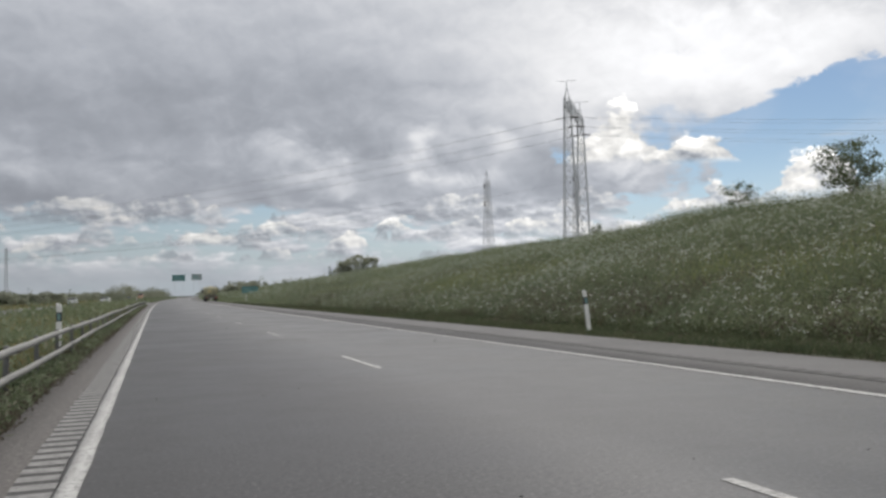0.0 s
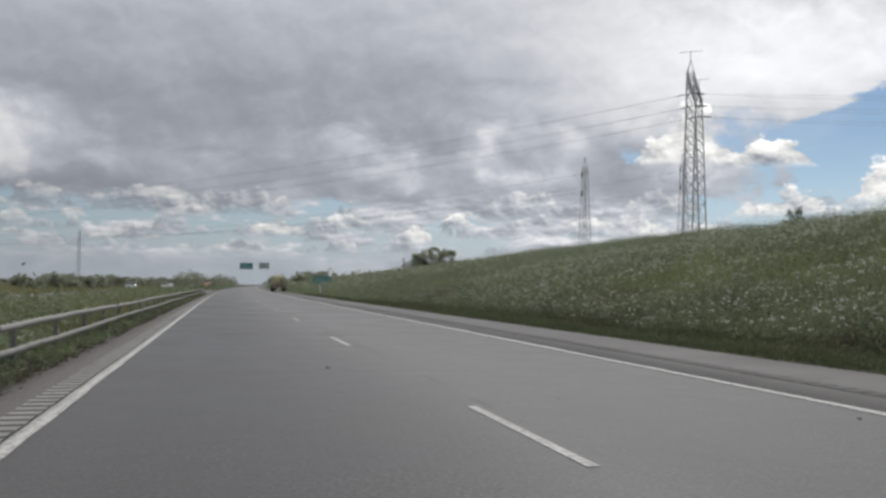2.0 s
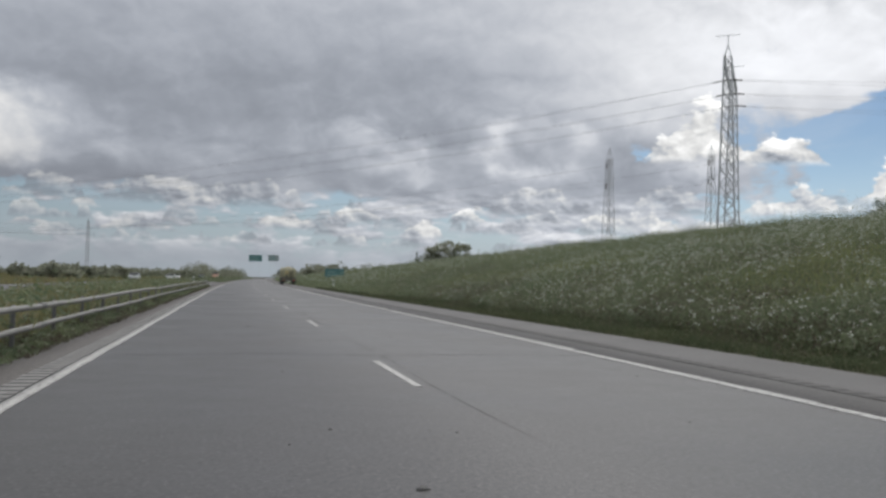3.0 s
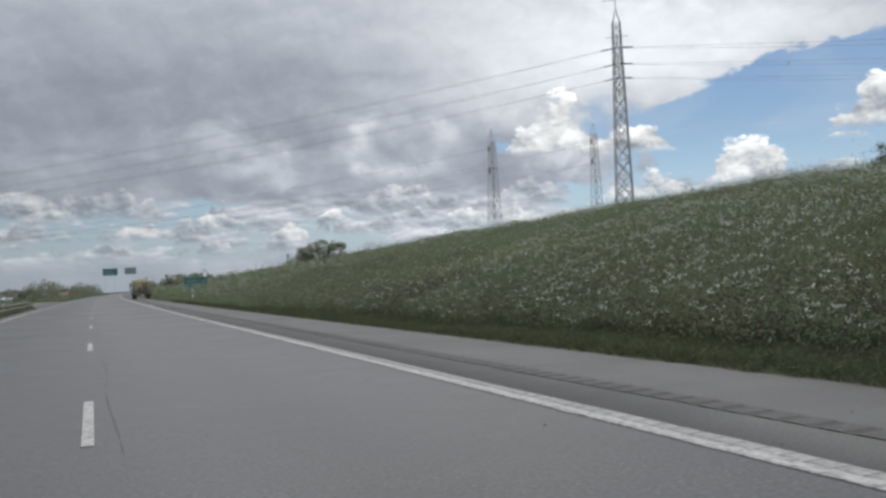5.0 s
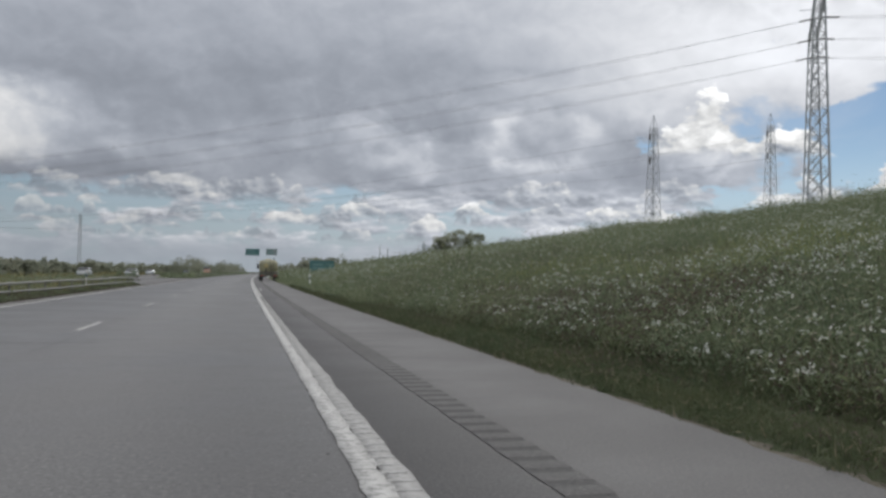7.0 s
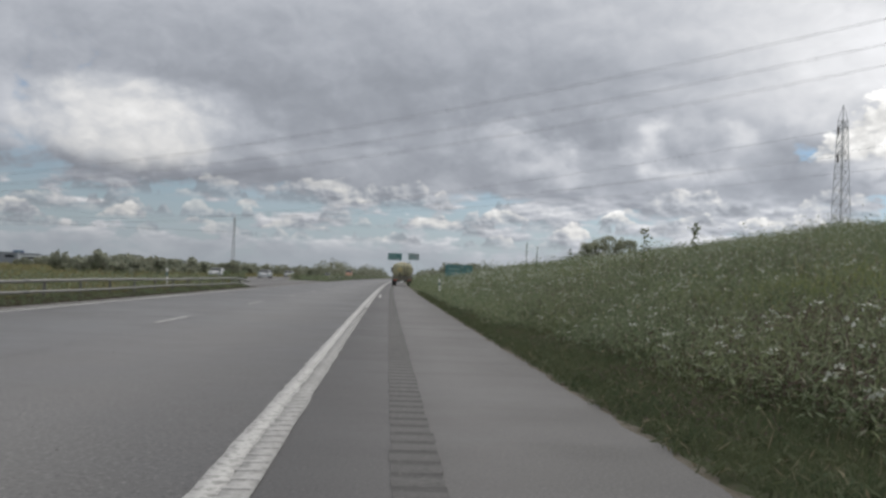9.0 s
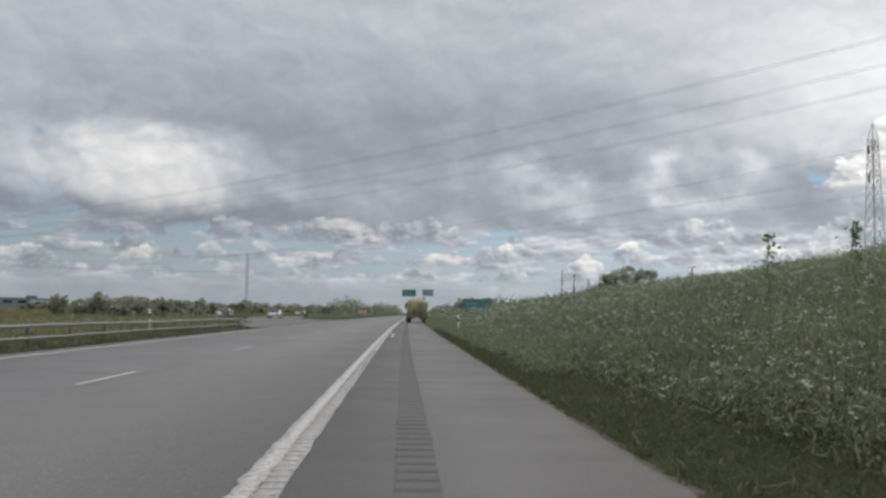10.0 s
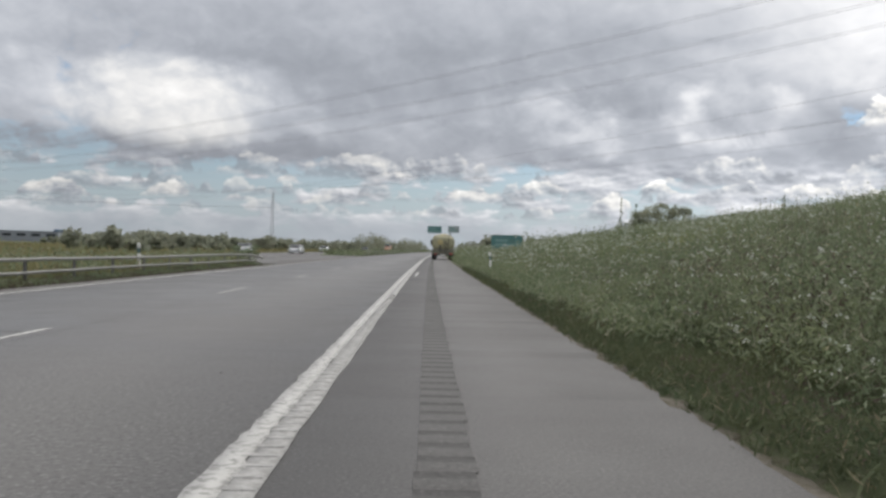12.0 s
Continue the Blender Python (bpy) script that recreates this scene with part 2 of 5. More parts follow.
lamp = bpy.data.lights.new("sun", "SUN")
lamp.energy, lamp.angle, lamp.color = 1.7, radians(10), (1.0, 0.96, 0.89)
sun = new("sun", lamp)
sun.matrix_world = look((0, 0, 0), (-math.sin(radians(SUN_AZ)) * math.cos(radians(SUN_EL)),
                                    -math.cos(radians(SUN_AZ)) * math.cos(radians(SUN_EL)), -math.sin(radians(SUN_EL))))

# ---- materials ----
def material(name, build):
    mt = bpy.data.materials.new(name)
    mt.use_nodes = True
    N = Net(mt.node_tree)
    bsdf = N.n("ShaderNodeBsdfPrincipled")
    N.put(N.n("ShaderNodeOutputMaterial").inputs[0], bsdf.outputs[0])
    build(N, bsdf)
    return mt


def place(N):
    return N.n("ShaderNodeNewGeometry").outputs["Position"]


def bump(N, bsdf, height, strength, dist):
    b = N.n("ShaderNodeBump")
    N.put(b.inputs["Strength"], strength)
    N.put(b.inputs["Distance"], dist)
    N.put(b.inputs["Height"], height)
    N.put(bsdf.inputs["Normal"], b.outputs[0])


def asphalt(name, dark, pale, grain=90.0, rough=0.8, blotch=0.5):
    def build(N, b):
        p = place(N)
        big = N.noise(p, 0.35, 5, 0.6)
        stretch = N.n("ShaderNodeMapping")
        N.put(stretch.inputs[0], p)
        stretch.inputs["Scale"].default_value = (0.9, 0.05, 1.0)
        tracks = N.noise(stretch.outputs[0], 1.0, 4, 0.5)
        fine = N.noise(p, grain, 3, 0.7)
        stone = N.n("ShaderNodeTexVoronoi")
        N.put(stone.inputs["Vector"], p)
        stone.inputs["Scale"].default_value = grain * 0.8
        mid = N.noise(p, grain * 0.28, 4, 0.65)
        f = N.m("ADD", N.m("MULTIPLY", N.m("SUBTRACT", big, 0.5), blotch * 1.2), N.m("MULTIPLY", N.m("SUBTRACT", tracks, 0.5), blotch * 0.9))
        f = N.m("ADD", N.m("ADD", f, 0.5), N.m("ADD", N.m("MULTIPLY", N.m("SUBTRACT", fine, 0.5), 1.4), N.m("MULTIPLY", N.m("SUBTRACT", mid, 0.5), 1.5)), clamp=True)
        col = N.mix(f, dark, pale)
        chip = N.noise(p, grain * 0.40, 2, 0.6)
        col = N.mix(N.m("MULTIPLY", N.ramp(chip, 0.58, 0.66), 0.75), col, tuple(c * 1.55 for c in pale))
        col = N.mix(N.m("MULTIPLY", N.ramp(chip, 0.42, 0.34), 0.75), col, tuple(c * 0.5 for c in dark))
        spots = N.ramp(N.noise(p, 2.3, 4, 0.7), 0.70, 0.78)
        col = N.mix(N.m("MULTIPLY", spots, 0.35), col, tuple(c * 0.55 for c in dark))
        N.put(b.inputs["Base Color"], col)
        N.put(b.inputs["Roughness"], N.ramp(big, 0.3, 0.7, rough - 0.06, rough + 0.08))
        b.inputs["Specular IOR Level"].default_value = 0.5
        bump(N, b, N.m("ADD", fine, stone.outputs["Distance"]), 0.2, 0.004)
    return material(name, build)


def paint(name, colour, wear, under, rough=0.65, scale=30.0, level=0.62):
    def build(N, b):
        p = place(N)
        worn = N.ramp(N.noise(p, scale, 6, 0.7), level - 0.06, level + 0.1)
        dirt = N.noise(p, 1.3, 5, 0.6)
        col = N.mix(N.ramp(dirt, 0.3, 0.75), colour, tuple(c * 0.78 for c in colour))
        N.put(b.inputs["Base Color"], N.mix(N.m("MULTIPLY", worn, wear), col, under))
        b.inputs["Roughness"].default_value = rough
        bump(N, b, N.noise(p, 80, 3, 0.6), 0.35, 0.003)
    return material(name, build)


def leaf(name, hues, rough=0.8, patch=0.25, thin=0.38):
    """Leaves: each blade differs, and stands shift from one hue to the next over some metres."""
    def build(N, b):
        rnd = N.n("ShaderNodeNewGeometry").outputs["Random Per Island"]
        pl = place(N)
        big = N.m("ADD", N.m("MULTIPLY", N.ramp(N.noise(pl, patch, 4, 0.6), 0.35, 0.65), 0.6), N.m("MULTIPLY", N.ramp(N.noise(pl, patch * 5, 3, 0.6), 0.38, 0.62), 0.4))
        a = N.mix(big, hues[0], hues[1])
        c = N.mix(N.ramp(rnd, 0.35, 0.9), a, hues[2])
        c = N.mix(N.ramp(rnd, 0.93, 0.96), c, hues[3])
        N.put(b.inputs["Base Color"], c)
        b.inputs["Roughness"].default_value = rough
        b.inputs["Specular IOR Level"].default_value = 0.12
        tr = N.n("ShaderNodeBsdfTranslucent")
        N.put(tr.inputs[0], c)
        mx = N.n("ShaderNodeMixShader")
        mx.inputs[0].default_value = thin
        N.put(mx.inputs[1], b.outputs[0])
        N.put(mx.inputs[2], tr.outputs[0])
        for nd in N.t.nodes:
            if nd.bl_idname == "ShaderNodeOutputMaterial":
                N.put(nd.inputs[0], mx.outputs[0])
    return material(name, build)


def plain(name, colour, rough=0.6, metal=0.0, dirt=0.25, scale=6.0):
    """Painted or galvanised metal, plastic and wood: a colour with dirt and slight mottling."""
    def build(N, b):
        p = N.n("ShaderNodeTexCoord").outputs["Object"]
        f = N.ramp(N.noise(p, scale, 6, 0.65), 0.35, 0.75)
        fine = N.noise(p, scale * 9, 4, 0.6)
        c = N.mix(N.m("MULTIPLY", f, dirt * 2), colour, tuple(v * 0.6 + 0.02 for v in colour))
        N.put(b.inputs["Base Color"], c)
        N.put(b.inputs["Roughness"], N.ramp(fine, 0.3, 0.7, rough - 0.08, rough + 0.1))
        b.inputs["Metallic"].default_value = metal
        bump(N, b, fine, 0.12, 0.004)
    return material(name, build)


def soil(name, a, c, d, scale=0.5):
    def build(N, b):
        p = place(N)
        f = N.ramp(N.noise(p, scale, 7, 0.62), 0.3, 0.7)
        g = N.ramp(N.noise(p, 7.0, 5, 0.7), 0.4, 0.75)
        col = N.mix(g, N.mix(f, a, c), d)
        N.put(b.inputs["Base Color"], col)
        b.inputs["Roughness"].default_value = 0.95
        b.inputs["Specular IOR Level"].default_value = 0.1
        bump(N, b, N.noise(p, 9.0, 6, 0.7), 0.9, 0.15)
    return material(name, build)


M_ROAD = asphalt("carriageway asphalt", (0.032, 0.0305, 0.0305), (0.083, 0.080, 0.0795), 70, 0.50, 0.3)
M_SHOULDER = asphalt("shoulder asphalt", (0.043, 0.041, 0.0405), (0.074, 0.0705, 0.069), 110, 0.72, 0.2)
M_VERGE = asphalt("worn gravelly asphalt", (0.048, 0.044, 0.042), (0.098, 0.089, 0.084), 45, 0.9, 0.8)
# darker than the ribs: the shade inside the grooves is in the colour
M_GROOVE_SHADE = asphalt("shaded groove asphalt", (0.030, 0.029, 0.028), (0.051, 0.049, 0.048), 70, 0.9, 0.5)
M_RIB = asphalt("rib asphalt", (0.038, 0.036, 0.035), (0.064, 0.061, 0.059), 90, 0.85, 0.5)
M_RIB_PALE = paint("worn paint on ribs", (0.18, 0.176, 0.168), 0.8, (0.085, 0.082, 0.080), 0.75, 9, 0.50)
M_CRACK = asphalt("crack sealing", (0.030, 0.030, 0.029), (0.065, 0.063, 0.061), 60, 0.7, 0.4)
M_LINE = paint("road marking white", (0.345, 0.340, 0.327), 0.85, (0.120, 0.117, 0.112), 0.65, 14, 0.52)
M_LINE_WORN = paint("worn road marking", (0.279, 0.275, 0.266), 0.7, (0.144, 0.141, 0.135), 0.75, 14, 0.50)
M_SOIL = soil("weedy ground", (0.050, 0.066, 0.034), (0.070, 0.080, 0.042), (0.088, 0.080, 0.058))
M_EARTH = soil("bare verge earth", (0.115, 0.105, 0.088), (0.165, 0.150, 0.128), (0.10, 0.09, 0.06), 1.2)
M_WEED = leaf("weed leaves", ((0.118, 0.153, 0.093), (0.176, 0.198, 0.104), (0.205, 0.234, 0.155), (0.285, 0.280, 0.210)))
M_WEED_PALE = leaf("pale weed leaves", ((0.114, 0.148, 0.085), (0.165, 0.178, 0.094), (0.215, 0.245, 0.160), (0.31, 0.29, 0.19)))
M_GRASS = leaf("verge grass", ((0.056, 0.078, 0.043), (0.082, 0.093, 0.048), (0.100, 0.112, 0.064), (0.18, 0.16, 0.105)))
M_DRY = leaf("dry yellow grass", ((0.150, 0.158, 0.075), (0.225, 0.205, 0.100), (0.245, 0.215, 0.125), (0.14, 0.115, 0.085)))
M_LUSH = leaf("yellow green grass", ((0.165, 0.195, 0.075), (0.215, 0.235, 0.090), (0.20, 0.22, 0.12), (0.28, 0.27, 0.15)))
# willow grey green, lifted paler to stand in for the haze before it
M_BUSH = leaf("haze paled willow leaves", ((0.215, 0.235, 0.165), (0.26, 0.27, 0.19), (0.27, 0.285, 0.215), (0.29, 0.285, 0.22)), 0.7, 0.1, 0.6)
# white of the added specks that imitate bright drops on the windscreen
M_SPECK = leaf("white specks for windscreen drops", ((0.40, 0.42, 0.37), (0.50, 0.51, 0.46), (0.32, 0.35, 0.29), (0.60, 0.59, 0.53)), 0.7, 0.4, 0.3)
M_CROWN = leaf("shrub leaves", ((0.075, 0.098, 0.058), (0.095, 0.116, 0.064), (0.12, 0.14, 0.085), (0.15, 0.155, 0.095)), 0.8, 0.25, 0.5)
# distance haze is put into these leaves as a paler colour
M_FAR_HAZED = leaf("haze paled far foliage", ((0.185, 0.205, 0.155), (0.225, 0.230, 0.165), (0.235, 0.245, 0.19), (0.27, 0.26, 0.20)), 0.7, 0.05, 0.5)
M_BARK = plain("bark", (0.085, 0.070, 0.055), 0.9, 0, 0.4, 12)
M_ZINC = plain("weathered galvanised steel", (0.20, 0.197, 0.185), 0.75, 0.05, 0.35, 3)
M_POST = plain("dull galvanised post", (0.13, 0.13, 0.125), 0.7, 0.2, 0.4, 5)
M_LATTICE = plain("grey lattice steel", (0.44, 0.45, 0.47), 0.6, 0.15, 0.25, 1.5)
M_CABLE = plain("dull aluminium cable", (0.24, 0.245, 0.25), 0.6, 0.3, 0.1, 1)
M_GLASSY = plain("brown porcelain", (0.11, 0.09, 0.08), 0.3, 0, 0.1, 8)
M_SIGN = plain("green sign sheet", (0.065, 0.165, 0.160), 0.45, 0, 0.15, 2)
M_SIGN_GREY = plain("grey green sign sheet", (0.25, 0.295, 0.295), 0.5, 0, 0.2, 2)
M_SIGN_INK = plain("pale sign lettering", (0.145, 0.255, 0.245), 0.5, 0, 0.1, 3)
M_WHITE = plain("white plastic", (0.66, 0.66, 0.63), 0.5, 0, 0.25, 8)
M_BLACK = plain("black plastic", (0.025, 0.025, 0.027), 0.6, 0, 0.1, 8)
M_RUBBER = plain("tyre rubber", (0.022, 0.022, 0.022), 0.85, 0, 0.3, 10)
M_TANK = plain("yellow green tank paint", (0.285, 0.27, 0.165), 0.5, 0, 0.45, 1.6)
M_TANK_TOP = plain("faded yellow paint", (0.38, 0.32, 0.15), 0.55, 0, 0.35, 2)
M_MUD = plain("mud on painted steel", (0.155, 0.148, 0.112), 0.8, 0, 0.45, 3)
M_CHASSIS = plain("dirty dark chassis", (0.050, 0.047, 0.045), 0.75, 0.1, 0.4, 4)
M_RED = plain("red lamp glass", (0.35, 0.02, 0.015), 0.3, 0, 0.1, 5)
M_ORANGE = plain("orange lamp glass", (0.50, 0.16, 0.02), 0.3, 0, 0.1, 5)
M_GLASS = plain("dark window glass", (0.02, 0.024, 0.028), 0.08, 0, 0.05, 3)
M_CAR_DARK = plain("dark blue car paint", (0.020, 0.024, 0.035), 0.25, 0.2, 0.1, 1)
M_CAR_SILVER = plain("silver car paint", (0.42, 0.43, 0.44), 0.3, 0.4, 0.1, 1)
M_HALL = plain("grey hall cladding", (0.20, 0.215, 0.235), 0.6, 0.1, 0.2, 0.2)
M_HALL_WHITE = plain("white hall cladding", (0.60, 0.62, 0.63), 0.6, 0, 0.15, 0.2)
M_BLUE = plain("blue sign sheet", (0.035, 0.055, 0.17), 0.5, 0, 0.1, 1)
M_ORANGE_BODY = plain("orange lorry body", (0.34, 0.19, 0.12), 0.5, 0, 0.2, 0.6)
M_STEM = leaf("brown stems", ((0.090, 0.074, 0.062), (0.115, 0.094, 0.076), (0.095, 0.095, 0.062), (0.17, 0.14, 0.105)))
M_STONE = plain("grey road grit", (0.10, 0.098, 0.095), 0.9, 0, 0.3, 30)

# ---- plan ----
def bend(y):
    """How far the road has drifted to the right at y."""
    s = min(max(0.0, y - 60.0), 480.0)
    return 6.2e-5 * s * s + (0.0595 * (y - 540.0) if y > 540 else 0.0)


def bends(y):
    s = np.clip(y - 60.0, 0, 480)
    return 6.2e-5 * s * s + np.where(y > 540, 0.0595 * (y - 540.0), 0.0)


LEFT, DASH, EDGE = -8.09, -4.04, 2.93        # left line, lane line, paved edge; the right line lies at x = 0
RAIL_X = -9.22


def crest_x(y):
    return np.interp(y, [-60, 41, 72, 150, 276, 450, 800], [18, 24.5, 31, 42, 56, 62, 70])


def crest_h(y):
    return np.interp(y, [-60, 35, 75, 110, 150, 205, 300, 420, 560], [4.7, 5.05, 5.45, 5.75, 6.05, 6.3, 6.5, 4.8, 0.6])


def land(x, y):
    """Height of the ground."""
    x, y = np.asarray(x, float), np.asarray(y, float)
    b = bends(y)
    foot = 4.3 + b
    xc = np.maximum(crest_x(y), foot + 12)
    u = np.clip((x - foot) / (xc - foot), 0, 1)
    z = crest_h(y) * (u * (1.12 - 0.12 * u))
    over = np.clip((x - xc) / 60.0, 0, 1)
    z = z * (1 - 0.25 * over)
    z = z - 0.10 * np.exp(-((x - foot - 0.4) / 0.7) ** 2)
    left = np.clip((-9.6 + b - x) / 3.0, 0, 1)
    far = np.clip((-32 + b - x) / 40.0, 0, 1)
    z = z - 0.25 * left * (1 - far)
    ripple = 0.10 * np.sin(x * 0.9 + 0.7 * np.sin(y * 0.31)) * np.sin(y * 0.47 + 1.3) + 0.16 * np.sin(x * 0.23 + 2) * np.sin(y * 0.17 + np.sin(x * 0.1))
    rough = np.clip((x - foot) / 3.0, 0, 1) + np.clip((-10.5 + b - x) / 3.0, 0, 1)
    z = z + ripple * np.clip(rough, 0, 1) * np.clip(1 - np.abs(y) / 900, 0.2, 1)
    return z - np.where((x - b > 3.05) | (x - b < -9.1), 0.012, 0.06)


def from_arrays(name, verts, faces, mats, smooth=False, index=None):
    """A mesh object from numpy arrays; faces all have the same number of corners."""
    me = bpy.data.meshes.new(name)
    k = faces.shape[1]
    me.vertices.add(len(verts))
    me.vertices.foreach_set("co", np.asarray(verts, np.float32).ravel())
    me.loops.add(faces.size)
    me.loops.foreach_set("vertex_index", faces.astype(np.int32).ravel())
    me.polygons.add(len(faces))
    me.polygons.foreach_set("loop_start", np.arange(0, faces.size, k, dtype=np.int32))
    me.polygons.foreach_set("loop_total", np.full(len(faces), k, np.int32))
    if index is not None:
        me.polygons.foreach_set("material_index", index.astype(np.int32))
    if smooth:
        me.polygons.foreach_set("use_smooth", np.ones(len(faces), bool))
    for mt in mats:
        me.materials.append(mt)
    me.update(calc_edges=True)
    me.validate()
    return new(name, me)


def part(name, bm, mat, parent=None, label="", smooth=False):
    """Links a bmesh as one mesh object, under a thing or a part."""
    me = bpy.data.meshes.new(name)
    bm.normal_update()
    bm.to_mesh(me)
    bm.free()
    me.materials.append(mat)
    if smooth:
        for f in me.polygons:
            f.use_smooth = True
    ob = new(name, me)
    if parent:
        ob.parent = parent
    if label:
        tagged(ob, label)
    return ob


def box(bm, x0, x1, y0, y1, z0, z1):
    v = [bm.verts.new(p) for p in ((x0, y0, z0), (x1, y0, z0), (x1, y1, z0), (x0, y1, z0), (x0, y0, z1), (x1, y0, z1), (x1, y1, z1), (x0, y1, z1))]
    for q in ((0, 3, 2, 1), (4, 5, 6, 7), (0, 1, 5, 4), (1, 2, 6, 5), (2, 3, 7, 6), (3, 0, 4, 7)):
        bm.faces.new([v[i] for i in q])
    return v


def bevelled(bm, width, seg=2):
    bmesh.ops.bevel(bm, geom=bm.edges[:], offset=width, segments=seg, affect="EDGES", profile=0.6)


def beam(bm, p, q, w, sides=4):
    """A bar from p to q."""
    p, q = Vector(p), Vector(q)
    d = (q - p).normalized()
    a = d.orthogonal().normalized()
    c = d.cross(a)
    ring = []
    for end in (p, q):
        ring.append([bm.verts.new(end + (a * math.cos(t) + c * math.sin(t)) * w) for t in [2 * math.pi * (i + 0.5) / sides for i in range(sides)]])
    for i in range(sides):
        j = (i + 1) % sides
        bm.faces.new((ring[0][i], ring[0][j], ring[1][j], ring[1][i]))
    bm.faces.new(ring[0][::-1])
    bm.faces.new(ring[1])


def tube(bm, pts, w, sides=6):
    """A round bar along points."""
    rings = []
    for i, p in enumerate(pts):
        p = Vector(p)
        d = (Vector(pts[min(i + 1, len(pts) - 1)]) - Vector(pts[max(i - 1, 0)])).normalized()
        a = Vector((0, 0, 1)).cross(d)
        a = a.normalized() if a.length > 1e-3 else d.orthogonal().normalized()
        c = d.cross(a)
        rings.append([bm.verts.new(p + (a * math.cos(2 * math.pi * k / sides) + c * math.sin(2 * math.pi * k / sides)) * w) for k in range(sides)])
    for r, s in zip(rings, rings[1:]):
        for k in range(sides):
            bm.faces.new((r[k], r[(k + 1) % sides], s[(k + 1) % sides], s[k]))
    bm.faces.new(rings[0][::-1])
    bm.faces.new(rings[-1])


def lathe(bm, prof, at=(0, 0, 0), axis="z", sides=16):
    """A turned body from (radius, height) pairs."""
    rings = []
    for r, h in prof:
        ring = []
        for k in range(sides):
            t = 2 * math.pi * k / sides
            p = (r * math.cos(t), r * math.sin(t), h) if axis == "z" else (h, r * math.cos(t), r * math.sin(t))
            ring.append(bm.verts.new((p[0] + at[0], p[1] + at[1], p[2] + at[2])))
        rings.append(ring)
    for r, s in zip(rings, rings[1:]):
        for k in range(sides):
            bm.faces.new((r[k], r[(k + 1) % sides], s[(k + 1) % sides], s[k]))
    bm.faces.new(rings[0][::-1])
    bm.faces.new(rings[-1])


def strip(name, x0, x1, y0, y1, top, thick, mat, step=4.0, parent=None, ragged=0.0, seed=1, sides=(1, 1)):
    """A band along the road, with its thickness; x0 and x1 are measured from the road's own line."""
    rng = np.random.default_rng(seed)
    n = max(2, int((y1 - y0) / step) + 1)
    y = np.linspace(y0, y1, n)
    b = bends(y)
    ja, jb = rng.normal(0, 1, n) * ragged * sides[0], rng.normal(0, 1, n) * ragged * sides[1]
    xa, xb = x0 + b + ja, x1 + b + jb
    t, o = np.full(n, top), np.full(n, top - thick)
    v = np.concatenate([np.stack(c, 1) for c in ((xa, y, o), (xa, y, t), (xb, y, t), (xb, y, o))])
    i = np.arange(n - 1)
    f = np.concatenate([np.stack((k * n + i, (k + 1) % 4 * n + i, (k + 1) % 4 * n + i + 1, k * n + i + 1), 1) for k in range(4)])
    ob = from_arrays(name, v, f, [mat])
    if parent:
        ob.parent = parent
    return ob


# ---- ground, one sheet to the horizon ----
def axis_steps(near, grow, lim):
    out, s = [near[-1]], near[1] - near[0]
    while out[-1] < lim:
        s *= grow
        out.append(out[-1] + s)
    return out


gx = np.concatenate([np.array([-v for v in axis_steps(np.arange(40, 44, 1.5), 1.35, 2500)][::-1]), np.arange(-38, -9, 1.2),
                     np.array([-8.9, -4.0, 0.0, 2.0, 2.95, 3.1, 3.4]), np.arange(3.7, 75, 0.9), np.array(axis_steps(np.arange(75, 79, 2.0), 1.35, 2500))])
gy = np.concatenate([np.array([-v for v in axis_steps(np.arange(30, 36, 3.0), 1.4, 2500)][::-1]), np.arange(-28, 150, 1.5), np.arange(150, 330, 4.0), np.array(axis_steps(np.arange(330, 340, 6.0), 1.25, 3500))])
XX, YY = np.meshgrid(gx, gy)
BB = np.where((XX > -42) & (XX < 76), bends(YY), 0) * np.clip((76 - XX) / 30, 0, 1)
XX = XX + np.where(XX < 40, BB, 0) * np.clip((XX + 42) / 20, 0, 1)
ZZ = land(XX, YY)
nx, ny = len(gx), len(gy)
idx = np.arange(nx * ny).reshape(ny, nx)
quads = np.stack((idx[:-1, :-1], idx[:-1, 1:], idx[1:, 1:], idx[1:, :-1]), -1).reshape(-1, 4)
ground = from_arrays("ground", np.stack((XX, YY, ZZ), -1).reshape(-1, 3), quads, [M_SOIL], smooth=True)
tagged(ground, "weedy ground rising to a long grassy bank", "ground", kind="structure")

# ---- road ----
road = strip("road", LEFT - 0.12, -0.17, -60, 1500, 0.0, 0.05, M_ROAD, 6)
tagged(road, "grey worn asphalt motorway carriageway with two lanes", "road", kind="structure")
shoulder = strip("hard_shoulder", -0.17, EDGE, -60, 1500, 0.0, 0.05, M_SHOULDER, 0.3, ragged=0.03, seed=4, sides=(0, 1))
tagged(shoulder, "smooth grey asphalt hard shoulder with a rumble strip", "pavement", kind="structure")
inner = strip("inner_shoulder", -9.0, LEFT - 0.12, -60, 1500, -0.003, 0.05, M_VERGE, 1.2, ragged=0.03, seed=5, sides=(1, 0))
tagged(inner, "narrow gravelly asphalt strip beside the guard rail", "pavement", kind="structure")
earth = strip("earth_edge", EDGE - 0.12, EDGE + 0.09, -60, 500, -0.004, 0.08, M_EARTH, 0.16, ragged=0.045, seed=6, sides=(0, 1))
tagged(earth, "bare sandy edge between asphalt and grass", "ground", kind="structure")
other = strip("opposite_road", -26.0, -15.5, -60, 1500, 0.02, 0.3, M_SHOULDER, 6)
tagged(other, "pale grey carriageway of the opposite direction", "road", kind="structure")
crossing = strip("median_crossing", -15.6, -9.0, 132, 198, 0.012, 0.3, M_SHOULDER, 6)
